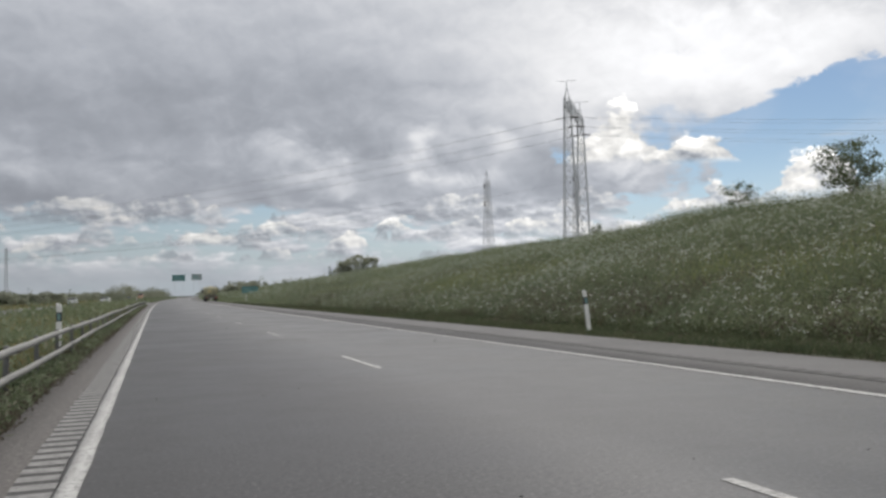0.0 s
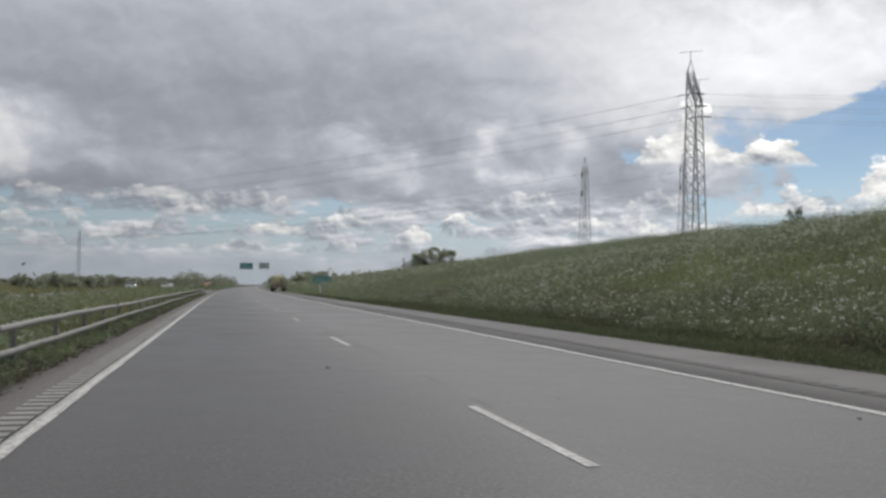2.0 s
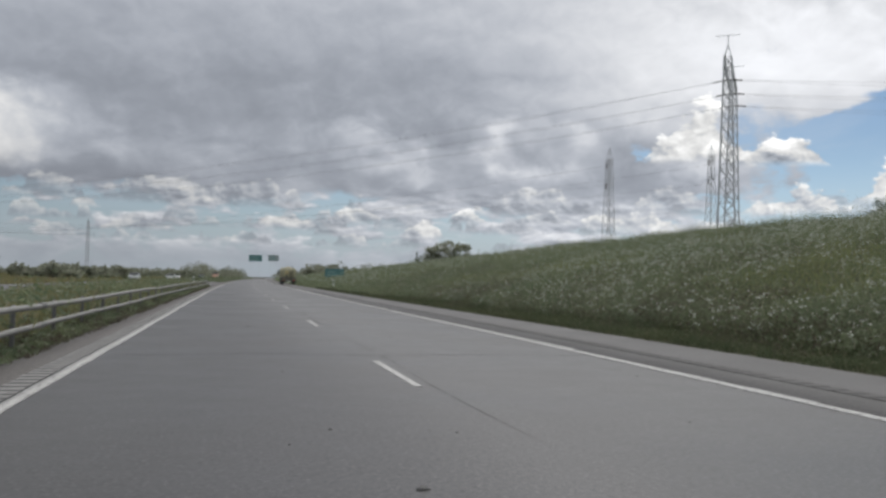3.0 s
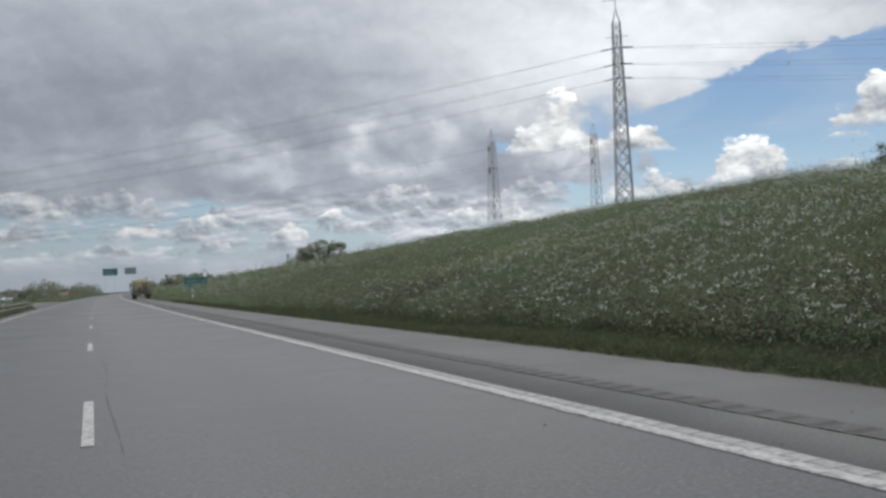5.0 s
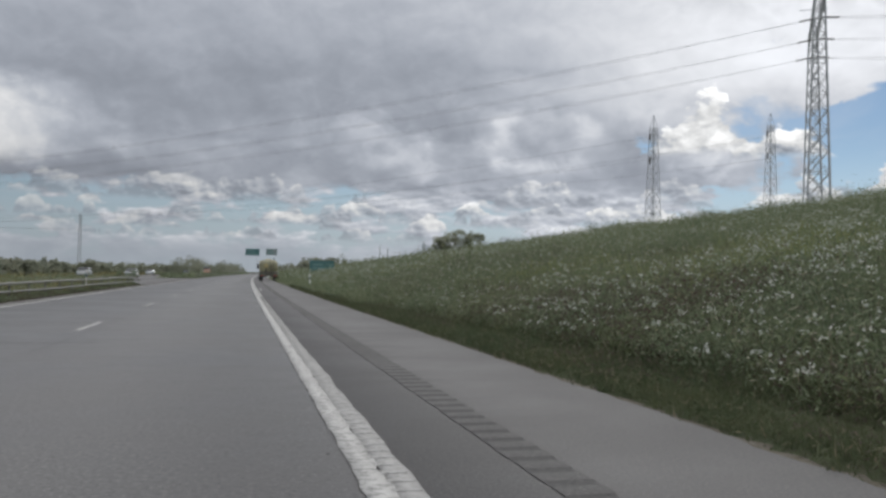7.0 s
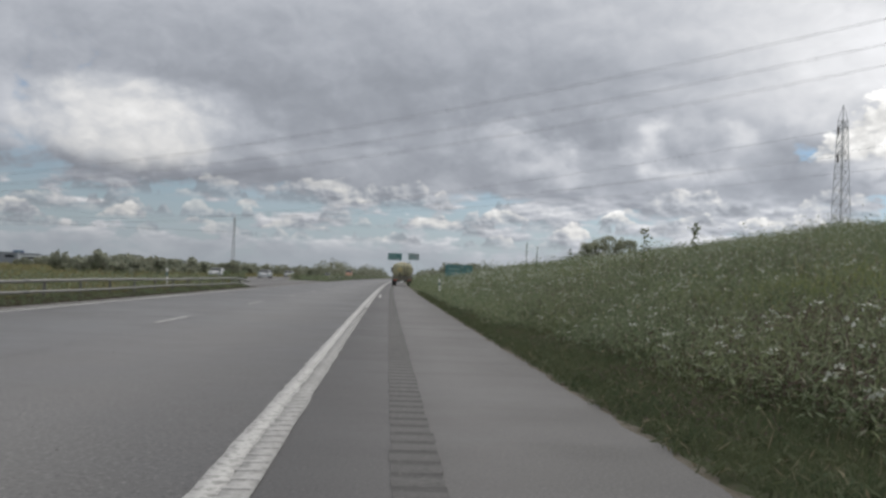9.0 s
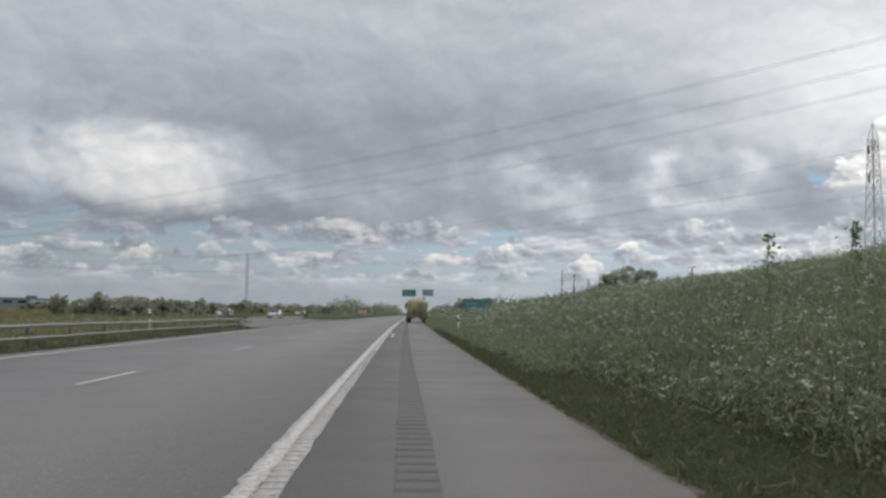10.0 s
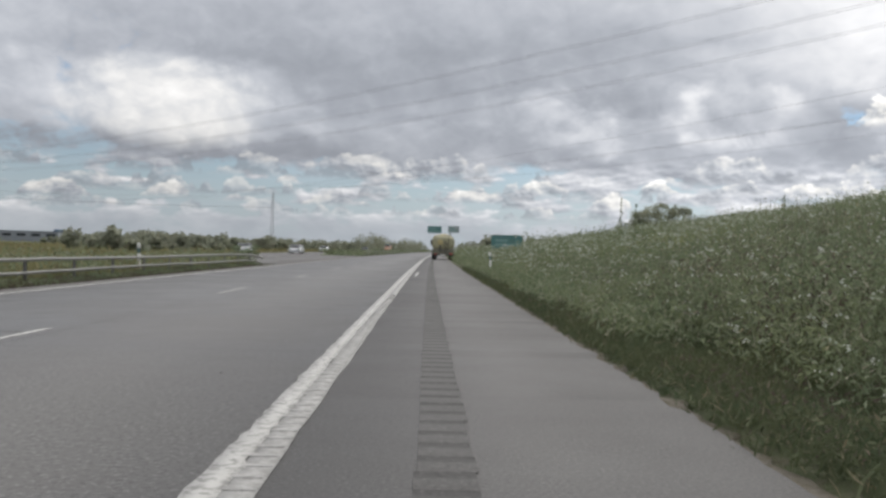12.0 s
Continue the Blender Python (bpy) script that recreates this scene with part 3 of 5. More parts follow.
tagged(crossing, "paved opening across the central reserve", "pavement", kind="structure")
for k, x in enumerate((-25.3, -16.2)):
    ln = strip("edge_line", x - 0.08, x + 0.08, -60, 900, 0.028, 0.006, M_LINE, 8)
    tagged(ln, "white edge line of the opposite carriageway", "road marking", kind="structure")

left_line = strip("edge_line", LEFT - 0.075, LEFT + 0.075, -60, 900, 0.006, 0.005, M_LINE, 0.7, ragged=0.006, seed=8)
tagged(left_line, "white painted edge line on the inner side", "road marking", kind="structure")
right_line = strip("edge_line", -0.165, 0.0, -60, 900, 0.008, 0.007, M_LINE, 0.15, ragged=0.008, seed=9)
tagged(right_line, "thick white ribbed edge line of the shoulder", "road marking", kind="structure")
right_base = strip("edge_line_base", 0.0, 0.175, 43, 900, 0.005, 0.004, M_LINE_WORN, 0.5, ragged=0.008, seed=10)
tagged(right_base, "worn grey white half of the edge line", "road marking", kind="structure")

taper = strip("edge_line_base", 0.0, 0.08, 36, 43, 0.005, 0.004, M_LINE_WORN, 0.5, ragged=0.012, seed=14)
tagged(taper, "narrow worn start of the wide edge line", "road marking", kind="structure")

# short second line where the exit begins
exit_line = strip("exit_line", 0.34, 0.46, 114, 121, 0.006, 0.005, M_LINE, 1)
tagged(exit_line, "short white mark beside the edge line", "road marking", kind="structure")

# ribs across the worn half of the edge line
rib = bmesh.new()
box(rib, -0.005, 0.165, -0.03, 0.03, 0.0, 0.006)
bevelled(rib, 0.003, 1)
rib_first = part("line_rib", rib, M_LINE_WORN, right_base)
rib_first.location = (0, 44, 0.004)
for k in range(1, 250):
    o = new("line_rib", rib_first.data)
    o.parent = right_base
    y = 44 + 0.22 * k
    o.location = (bend(y) + random.uniform(-0.01, 0.005), y, 0.004)

# lane dashes
dash_bm = bmesh.new()
box(dash_bm, -0.05, 0.05, 0.0, 3.0, 0.0, 0.005)
dash_ob = part("lane_dash", dash_bm, M_LINE, road)
dash_ob.location = (DASH, 13.64 - 24, 0.002)
for k in range(-1, 50):
    o = new("lane_dash", dash_ob.data)
    o.parent = road
    y = 13.64 + 11.967 * k
    o.location = (DASH + bend(y), y, 0.002)
    o.rotation_euler = (0, 0, -math.atan(bend(y + 3) - bend(y)) / 3)


def rumble(name, x0, x1, y0, y1, pitch, base, top_mat, label):
    """A milled strip: ribs stand proud of grooves, whose shade is put into a darker colour."""
    n = int((y1 - y0) / pitch)
    vs, fs, mi = [], [], []
    rng = np.random.default_rng(3)
    for k in range(n):
        y = y0 + k * pitch
        b = bend(y)
        prof = ((0.0, 0.006), (0.60, 0.006), (0.66, 0.0), (0.94, 0.0), (1.0, 0.006))
        jit = rng.normal(0, 0.006, 2)
        a = len(vs)
        for s, z in prof:
            vs.append((x0 + b + jit[0], y + s * pitch, base + z))
            vs.append((x1 + b + jit[1], y + s * pitch, base + z))
        for j in range(4):
            fs.append((a + 2 * j, a + 2 * j + 1, a + 2 * j + 3, a + 2 * j + 2))
            mi.append(0 if j == 0 else 1)
    ob = from_arrays(name, np.array(vs), np.array(fs), [top_mat, M_GROOVE_SHADE], index=np.array(mi))
    return tagged(ob, label, "rumble strip", kind="structure")


rumble("rumble_strip", 0.92, 1.24, -30, 260, 0.335, 0.003, M_RIB, "milled rumble strip with transverse grooves coloured dark for shade")
rumble("rumble_strip", -8.48, -8.19, -6, 130, 0.30, 0.002, M_RIB_PALE, "milled rumble strip with pale worn paint on its ribs")

# cracks and patched joints across the lanes
def crack(y, x0, x1, w, seed):
    rng = np.random.default_rng(seed)
    n = int((x1 - x0) / 0.12) + 2
    xs = np.linspace(x0, x1, n)
    yy = y + np.cumsum(rng.normal(0, 0.02, n)) + 0.05 * np.sin(xs * 2)
    ww = w * rng.uniform(0.4, 1.2, n)
    v = np.concatenate([np.stack((xs, yy - ww, np.full(n, 0.0035)), 1), np.stack((xs, yy + ww, np.full(n, 0.0035)), 1)])
    i = np.arange(n - 1)
    ob = from_arrays("road_crack", v, np.stack((i, i + 1, n + i + 1, n + i), 1), [M_CRACK])
    tagged(ob, "dark sealed crack across the asphalt", "crack", kind="structure")


for i, (y, a, b, w) in enumerate(((41.6, -7.95, -0.3, 0.02), (23.1, -5.4, -3.7, 0.025), (70.5, -7.8, -3.2, 0.03), (88.0, -7.8, -4.1, 0.022), (56.0, -7.6, -5.0, 0.015))):
    crack(y, a, b, w, 30 + i)
seam_n = 300
sy = np.linspace(20, 140, seam_n)
sw = 0.008 * np.random.default_rng(5).uniform(0.1, 1.4, seam_n) * np.where(np.sin(sy * 0.9) + np.sin(sy * 0.37) + np.random.default_rng(6).normal(0, 0.5, seam_n) > -0.2, 1.0, 0.1)
sx = DASH + 0.22 + 0.03 * np.sin(sy * 0.8) + bends(sy)
sv = np.concatenate([np.stack((sx - sw, sy, np.full(seam_n, 0.003)), 1), np.stack((sx + sw, sy, np.full(seam_n, 0.003)), 1)])
si = np.arange(seam_n - 1)
seam = from_arrays("paving_seam", sv, np.stack((si, seam_n + si, seam_n + si + 1, si + 1), 1), [M_CRACK])
tagged(seam, "dark lengthwise paving seam between the lanes", "seam", kind="structure")

# ---- guard rail on the central reserve ----
def guard_rail(y0, y1, label):
    rail = tagged(new("guard_rail"), label, "guard rail")
    rail.location = (RAIL_X, y0, 0)
    n = int((y1 - y0) / 3.0)
    post = bmesh.new()
    box(post, -0.16, -0.10, -0.05, 0.05, -0.5, 0.70)
    bevelled(post, 0.012, 1)
    first = part("post", post, M_POST, rail)
    brackets = []
    for z in (0.33, 0.65):
        spacer = bmesh.new()
        box(spacer, -0.10, 0.0, -0.04, 0.04, z - 0.03, z + 0.03)
        brackets.append(part("bracket", spacer, M_POST, first))
    for k in range(1, n + 1):
        o = new("post", first.data)
        o.parent = rail
        o.location = (bend(y0 + 3 * k), 3.0 * k, 0)
        o.rotation_euler = (0, random.uniform(-0.02, 0.02), random.uniform(-0.04, 0.04))
        for sp in brackets:
            s = new("bracket", sp.data)
            s.parent = o
    for z, r in ((0.65, 0.048), (0.33, 0.045)):
        bm = bmesh.new()
        pts = [(bend(y0 + t), t, z + 0.012 * math.sin(t * 0.31 + z * 9) + 0.006 * math.sin(t * 1.7)) for t in np.linspace(-0.5, (y1 - y0) - 2.0, int((y1 - y0) / 1.5))]
        if y1 < 200:
            pts += [(bend(y1), y1 - y0 + 0.5, z - 0.06), (bend(y1), y1 - y0 + 3.0, z - 0.25)]
        tube(bm, pts, r, 10)
        part("rail_beam", bm, M_ZINC, rail, smooth=True)
    for k in range(0, n, 4):
        for z, r in ((0.65, 0.055), (0.33, 0.052)):
            bm = bmesh.new()
            tube(bm, [(bend(y0 + 3 * k), 3 * k + 1.2, z), (bend(y0 + 3 * k), 3 * k + 1.55, z)], r, 10)
            part("rail_sleeve", bm, M_POST, rail)
    return rail


guard_rail(-30, 126, "two galvanised steel pipes on posts along the central reserve")
guard_rail(204, 420, "galvanised pipe guard rail beyond the paved opening")


# ---- delineator posts ----
def delineator(x, y, label, lean=0.0):
    d = tagged(new("delineator_post"), label, "road post", group="delineator posts")
    bm = bmesh.new()
    box(bm, -0.055, 0.055, -0.03, 0.03, -0.15, 0.78)
    bevelled(bm, 0.014, 2)
    part("post_body", bm, M_WHITE, d)
    bm = bmesh.new()
    box(bm, -0.058, 0.058, -0.033, 0.033, 0.78, 0.98)
    bevelled(bm, 0.014, 2)
    part("band", bm, M_BLACK, d, "black plastic band")
    bm = bmesh.new()
    box(bm, -0.03, 0.03, -0.040, -0.034, 0.81, 0.95)
    part("reflector", bm, M_SIGN_INK, d, "pale reflector")
    bm = bmesh.new()
    vs = box(bm, -0.055, 0.055, -0.03, 0.03, 0.98, 1.14)
    vs[4].co.z += 0.05
    vs[7].co.z += 0.05
    bevelled(bm, 0.012, 2)
    part("cap", bm, M_WHITE, d)
    d.matrix_world = pose(x, y, float(land(x, y)) + 0.02, 0, lean, 0)
    return d


delineator(3.62, 20.6, "white plastic road post with a black band in weeds", -6)
delineator(4.25, 119.0, "white plastic road post with a black band in weeds", -3)
delineator(5.2, 216.0, "white plastic road post with a black band in weeds", 1)
delineator(-9.55, 20.2, "white road post with a dark band behind the guard rail", 1)
delineator(-9.7, 109.0, "white road post with a dark band behind the guard rail", -2)


# ---- power line ----
def lattice(th, base, w0, w1, height, panels, bar, single=False):
    """Four legs drawn together upwards, with crossed bracing panel by panel."""
    bx, by, bz = base
    heights = [0.0]
    step = 1.0
    for k in range(panels):
        heights.append(heights[-1] + step)
        step *= 0.93
    heights = [h / heights[-1] * height for h in heights]

    def corner(k, h):
        w = w0 + (w1 - w0) * h / height
        sx, sy = ((-1, -1), (1, -1), (1, 1), (-1, 1))[k]
        return (bx + sx * w / 2, by + sy * w / 2, bz + h)

    for k in range(4):
        bm = bmesh.new()
        beam(bm, corner(k, -0.5), corner(k, height), bar)
        part("leg", bm, M_LATTICE, th)
    joined = bmesh.new()
    for a, b in zip(heights, heights[1:]):
        for k in range(4):
            j = (k + 1) % 4
            for p, q, w in ((corner(k, a), corner(j, b), 0.55), (corner(j, a), corner(k, b), 0.55), (corner(k, b), corner(j, b), 0.5)):
                bm = bmesh.new() if single else joined
                beam(bm, p, q, bar * w)
                if single:
                    part("brace", bm, M_LATTICE, th)
    if single:
        joined.free()
    else:
        tagged(part("bracing", joined, M_LATTICE, th), kind="stuff")


def insulator(th, p, q):
    bm = bmesh.new()
    p, q = Vector(p), Vector(q)
    beam(bm, p, q, 0.05, 6)
    n = 9
    for i in range(n):
        c = p.lerp(q, (i + 0.5) / n)
        d = (q - p).normalized() * 0.05
        beam(bm, c - d, c + d, 0.15, 8)
    part("insulator", bm, M_GLASSY, th, "string of brown insulator discs")


LINE_L, LINE_R = radians(-58), radians(144)      # azimuths of the spans either side of the great pylon


def span(start, azimuth, length, slope, sag, label, gap=0.22, first=2.2, thick=0.017):
    """A pair of conductors hanging in a curve."""
    u = Vector((math.sin(azimuth), math.cos(azimuth), 0))
    side = Vector((u.y, -u.x, 0))
    cable = tagged(new("power_cable"), label, "cable", group="power cables")
    cable.location = start
    for s in (-gap, gap):
        bm = bmesh.new()
        pts = [u * t + side * s + Vector((0, 0, slope * t + sag * t * t + 0.8 * s * min(1.0, t / 25))) for t in np.linspace(first, length, 44)]
        tube(bm, pts, thick, 5)
        part("strand", bm, M_CABLE, cable)
    for t in np.arange(25, length - 10, 40):
        bm = bmesh.new()
        c = u * t + Vector((0, 0, slope * t + sag * t * t))
        beam(bm, c - side * gap - Vector((0, 0, 0.8 * gap)), c + side * gap + Vector((0, 0, 0.8 * gap)), 0.03)
        part("spacer", bm, M_CABLE, cable)
    return cable


PA = Vector((67.8, 145.0, 0))
along = Vector((math.sin(radians(35.0)), math.cos(radians(35.0)), 0))
PZ = float(land(67.8, 145)) - 0.3
great = tagged(new("power_pylon"), "tall grey lattice portal pylon with two towers and a beam", "pylon", group="pylons")
great.matrix_world = Matrix.Translation((PA.x, PA.y, PZ)) @ pose(0, 0, 0, 0, 0, -35)
TOP = 37.3 - PZ
# in the pylon's own axes the towers stand 20 m apart along y
for ty in (0.0, 20.0):
    lattice(great, (0, ty, 0), 2.9, 1.15, TOP, 15, 0.085, True)
bm = bmesh.new()
for sx in (-0.5, 0.5):
    for z in (TOP - 1.6, TOP):
        beam(bm, (sx, -1.5, z), (sx, 21.5, z), 0.08)
for k in range(12):
    y = -1.0 + k * 1.9
    for sx in (-0.5, 0.5):
        beam(bm, (sx, y, TOP - 1.6), (sx, y + 0.95, TOP), 0.05)
        beam(bm, (sx, y + 0.95, TOP), (sx, y + 1.9, TOP - 1.6), 0.05)
part("crossbeam", bm, M_LATTICE, great)
for ty in (0.0, 20.0):
    bm = bmesh.new()
    for sx, sy in ((-0.5, -0.5), (0.5, -0.5), (0.5, 0.5), (-0.5, 0.5)):
        beam(bm, (sx, ty + sy, TOP), (0, ty, TOP + 2.2), 0.06)
    beam(bm, (0, ty, TOP + 2.0), (0, ty, TOP + 3.6), 0.06)
    beam(bm, (-1.9, ty, TOP + 3.5), (1.9, ty, TOP + 3.5), 0.05)
    part("earth_wire_peak", bm, M_LATTICE, great)
HANG = 33.75 - PZ
for ty in (0.0, 10.0, 20.0):
    bm = bmesh.new()
    beam(bm, (0, ty, TOP - 1.6), (0, ty, HANG), 0.06)
    beam(bm, (-0.4, ty, HANG), (0.4, ty, HANG), 0.07)
    part("hanger", bm, M_LATTICE, great)
    turn = radians(35.0)
    for azm in (LINE_L, LINE_R):
        a = azm - turn
        insulator(great, (0.3 * math.sin(a), ty + 0.3 * math.cos(a), HANG), (2.3 * math.sin(a), ty + 2.3 * math.cos(a), HANG - 0.35))
for k in range(3):
    st = Vector((PA.x, PA.y, 33.75)) + along * 10.0 * k
    span(st, LINE_L, 420, -0.163, 3.9e-4, "pair of grey aluminium power cables crossing the road", 0.29)
    span(st, LINE_R, 420, -0.172, 4.0e-4, "pair of grey aluminium power cables behind the bank", 0.29)


def mast(x, y, top, w0, w1, panels, bar, label, arm=0.0):
    z = float(land(x, y)) - 0.3
    p = tagged(new("power_pylon"), label, "pylon", group="pylons")
    p.matrix_world = pose(x, y, z, 0, 0, 12)
    h = top - z - 2.4
    lattice(p, (0, 0, 0), w0, w1, h, panels, bar)
    bm = bmesh.new()
    for sx, sy in ((-1, -1), (1, -1), (1, 1), (-1, 1)):
        beam(bm, (sx * w1 / 2, sy * w1 / 2, h), (0, 0, h + 2.4), bar * 0.8)
    part("peak", bm, M_LATTICE, p)
    if arm:
        for k, dz in enumerate((1.0, 5.2)):
            bm = bmesh.new()
            for sy in (-0.3, 0.3):
                beam(bm, (-arm, sy * 0.2, h - dz), (arm, sy * 0.2, h - dz), bar * 0.6)
                beam(bm, (-arm, 0, h - dz), (0, sy, h - dz + 0.8), bar * 0.5)
                beam(bm, (arm, 0, h - dz), (0, sy, h - dz + 0.8), bar * 0.5)
            part("crossarm", bm, M_LATTICE, p)
            insulator(p, (-arm, 0, h - dz), (-arm, 0, h - dz - 1.1))
    return p


mast(68.4, 189.0, 29.7, 2.3, 0.95, 12, 0.07, "slender grey lattice mast behind the bank", 0.8)
mast(95.5, 194.9, 32.8, 2.3, 0.95, 12, 0.07, "slender grey lattice mast behind the bank", 0.8)
mast(-119.3, 743.3, 44.1, 2.5, 1.5, 16, 0.16, "far grey lattice mast beyond the trees")
for (x, y, z, s) in ((68.4, 189.0, 26.0, -0.13), (68.4, 189.0, 22.0, -0.10), (95.5, 194.9, 28.5, -0.13), (95.5, 194.9, 24.2, -0.10)):
    span(Vector((x, y, z)), radians(-52), 420, s, 3.0e-4, "thin pair of power cables from a slender mast", 0.16, 0.0, 0.010)
span(Vector((-119.3, 743.3, 31.0)), radians(-97), 420, -0.015, 1.0e-4, "far power cables strung level over the fields", 0.15, 0.0, 0.05)


# ---- signs ----
def sign_board(bm, w, h, z0, y=0.0, t=0.05):
    box(bm, -w / 2, w / 2, y - t, y, z0, z0 + h)
    bmesh.ops.bevel(bm, geom=[e for e in bm.edges if abs(e.verts[0].co.y - e.verts[1].co.y) > 1e-4], offset=min(0.12, h * 0.1), segments=3, affect="EDGES")


def bars(th, rows, y, mat):
    """Plain bars for writing that is too far off to read."""
    for x0, x1, z0, z1 in rows:
        bm = bmesh.new()
        box(bm, x0, x1, y - 0.012, y, z0, z1)
        part("lettering", bm, mat, th)


exit_sign = tagged(new("road_sign"), "green exit sign with pale lettering behind tall weeds", "road sign")
exit_sign.matrix_world = pose(8.7, 157.4, float(land(8.7, 157.4)), 0, 0, 2)
zb = 2.74 - float(land(8.7, 157.4))
bm = bmesh.new()
sign_board(bm, 2.96, 1.5, zb - 1.5)
board = part("board", bm, M_SIGN, exit_sign)
bars(board, ((-1.1, 0.1, zb - 0.62, zb - 0.38), (-1.1, 0.7, zb - 1.05, zb - 0.8), (0.85, 1.2, zb - 0.95, zb - 0.45)), -0.05, M_SIGN_INK)
bm = bmesh.new()
for a, b in (((-1.42, zb - 0.05), (1.42, zb - 0.02)), ((-1.42, zb - 1.48), (1.42, zb - 1.45))):
    box(bm, a[0], b[0], -0.062, -0.05, a[1], b[1])
part("border", bm, M_SIGN_INK, board)
for x in (-0.9, 0.9):
    bm = bmesh.new()
    tube(bm, [(x, 0.06, -0.4), (x, 0.06, zb - 0.1)], 0.045, 8)
    part("post", bm, M_ZINC, exit_sign)

for x, w, h, z, mt, nm in ((6.1, 7.9, 3.9, 10.7, M_SIGN, "large green direction sign on slender poles"), (16.9, 6.3, 3.8, 11.1, M_SIGN_GREY, "large grey green direction sign on slender poles")):
    big_sign = tagged(new("direction_sign"), nm, "road sign", group="direction signs over the road")
    big_sign.location = (x, 557, 0)
    bm = bmesh.new()
    box(bm, -w / 2, w / 2, -0.1, 0.0, z, z + h)
    bevelled(bm, 0.04, 1)
    bd = part("sign_board", bm, mt, big_sign)
    bars(bd, ((-w * 0.38, w * 0.1, z + h * 0.58, z + h * 0.76), (-w * 0.38, w * 0.3, z + h * 0.22, z + h * 0.4)), -0.1, M_SIGN_INK)
    for px in (-w * 0.3, w * 0.3):
        bm = bmesh.new()
        tube(bm, [(px, 0.14, -0.8), (px, 0.14, z + h - 0.2)], 0.06, 8)
        part("pole", bm, M_LATTICE, big_sign)


# ---- the lorry on the shoulder ----
def wheel(parent, x, y, r, w, rim_mat):
    bm = bmesh.new()
    lathe(bm, [(r * 0.55, -w / 2), (r * 0.93, -w / 2), (r, -w / 2 + 0.05), (r, w / 2 - 0.05), (r * 0.93, w / 2), (r * 0.55, w / 2)], (x, y, r), "x", 22)
    t = part("tyre", bm, M_RUBBER, parent, smooth=False)
    bm = bmesh.new()
    lathe(bm, [(0.05, -w / 2 + 0.06), (r * 0.3, -w / 2 + 0.03), (r * 0.56, -w / 2 + 0.02), (r * 0.56, w / 2 - 0.02), (r * 0.3, w / 2 - 0.03), (0.05, w / 2 - 0.06)], (x, y, r), "x", 14)
    part("rim", bm, rim_mat, t)


lorry = tagged(new("tank_lorry"), "muddy yellow green tank lorry standing on the hard shoulder", "lorry")
bm = bmesh.new()
# barrel: a rounded section drawn along y with domed ends
sec = []
for k in range(28):
    t = 2 * math.pi * k / 28
    c, s = math.cos(t), math.sin(t)
    sec.append((1.27 * math.copysign(abs(c) ** 0.45, c), 0.90 * math.copysign(abs(s) ** 0.60, s)))
rings = []
for y, f in ((0.0, 0.55), (0.06, 0.80), (0.2, 0.95), (0.42, 1.0), (6.6, 1.0), (6.82, 0.95), (6.96, 0.8), (7.02, 0.55)):
    rings.append([bm.verts.new((x * f, y, 2.02 + z * f)) for x, z in sec])
for r, s in zip(rings, rings[1:]):
    for k in range(28):
        bm.faces.new((r[k], s[k], s[(k + 1) % 28], r[(k + 1) % 28]))
bm.faces.new(rings[0])
bm.faces.new(rings[-1][::-1])
barrel = part("tank", bm, M_TANK, lorry, "yellow green painted tank", smooth=True)
for y in (0.45, 2.4, 4.6, 6.4):
    bm = bmesh.new()
    pts = [(x * 1.015, y, 2.02 + z * 1.015) for x, z in sec]
    tube(bm, pts + pts[:1], 0.035, 6)
    part("hoop", bm, M_TANK, barrel)
bm = bmesh.new()
lathe(bm, [(0.40, 0.0), (0.46, 0.04), (0.46, 0.10), (0.34, 0.15), (0.1, 0.16)], (0, 1.0, 2.93), "z", 18)
part("hatch", bm, M_TANK_TOP, barrel)
bm = bmesh.new()
box(bm, -0.78, 0.78, 0.5, 6.2, 2.92, 2.99)
bevelled(bm, 0.02, 1)
part("walkway", bm, M_TANK_TOP, barrel, "faded yellow walkway")
bm = bmesh.new()
for x in (0.22, 0.62):
    tube(bm, [(x, -0.12, 0.75), (x, -0.10, 2.2), (x, 0.18, 2.95), (x, 0.5, 3.2)], 0.022, 6)
for k in range(8):
    tube(bm, [(0.22, -0.11, 0.85 + 0.2 * k), (0.62, -0.11, 0.85 + 0.2 * k)], 0.018, 6)
part("ladder", bm, M_CHASSIS, lorry)
bm = bmesh.new()
lathe(bm, [(0.30, -0.02), (0.34, 0.0), (0.34, 0.05), (0.22, 0.08), (0.05, 0.09)], (0, 0, 0), "z", 18)
bmesh.ops.rotate(bm, verts=bm.verts, matrix=Matrix.Rotation(radians(90), 3, "X"))
bmesh.ops.translate(bm, verts=bm.verts, vec=(-0.35, 0.03, 2.1))
part("rear_cover", bm, M_TANK_TOP, barrel)
bm = bmesh.new()
tube(bm, [(-0.35, -0.05, 1.75), (-0.35, -0.2, 1.55), (-0.35, -0.22, 1.15), (-0.2, -0.22, 1.0)], 0.08, 10)
part("outlet_pipe", bm, M_CHASSIS, lorry)
bm = bmesh.new()
for x in (-0.48, 0.40):
    box(bm, x, x + 0.08, 0.1, 9.2, 0.75, 1.05)
for y in (0.3, 2.0, 4.0, 6.0):
    box(bm, -0.4, 0.4, y, y + 0.1, 0.78, 1.0)
part("chassis", bm, M_CHASSIS, lorry)
bm = bmesh.new()
box(bm, -1.25, 1.25, 0.02, 0.10, 0.62, 1.32)
bevelled(bm, 0.03, 1)
part("tail_panel", bm, M_MUD, lorry, "muddy grey green tail panel")
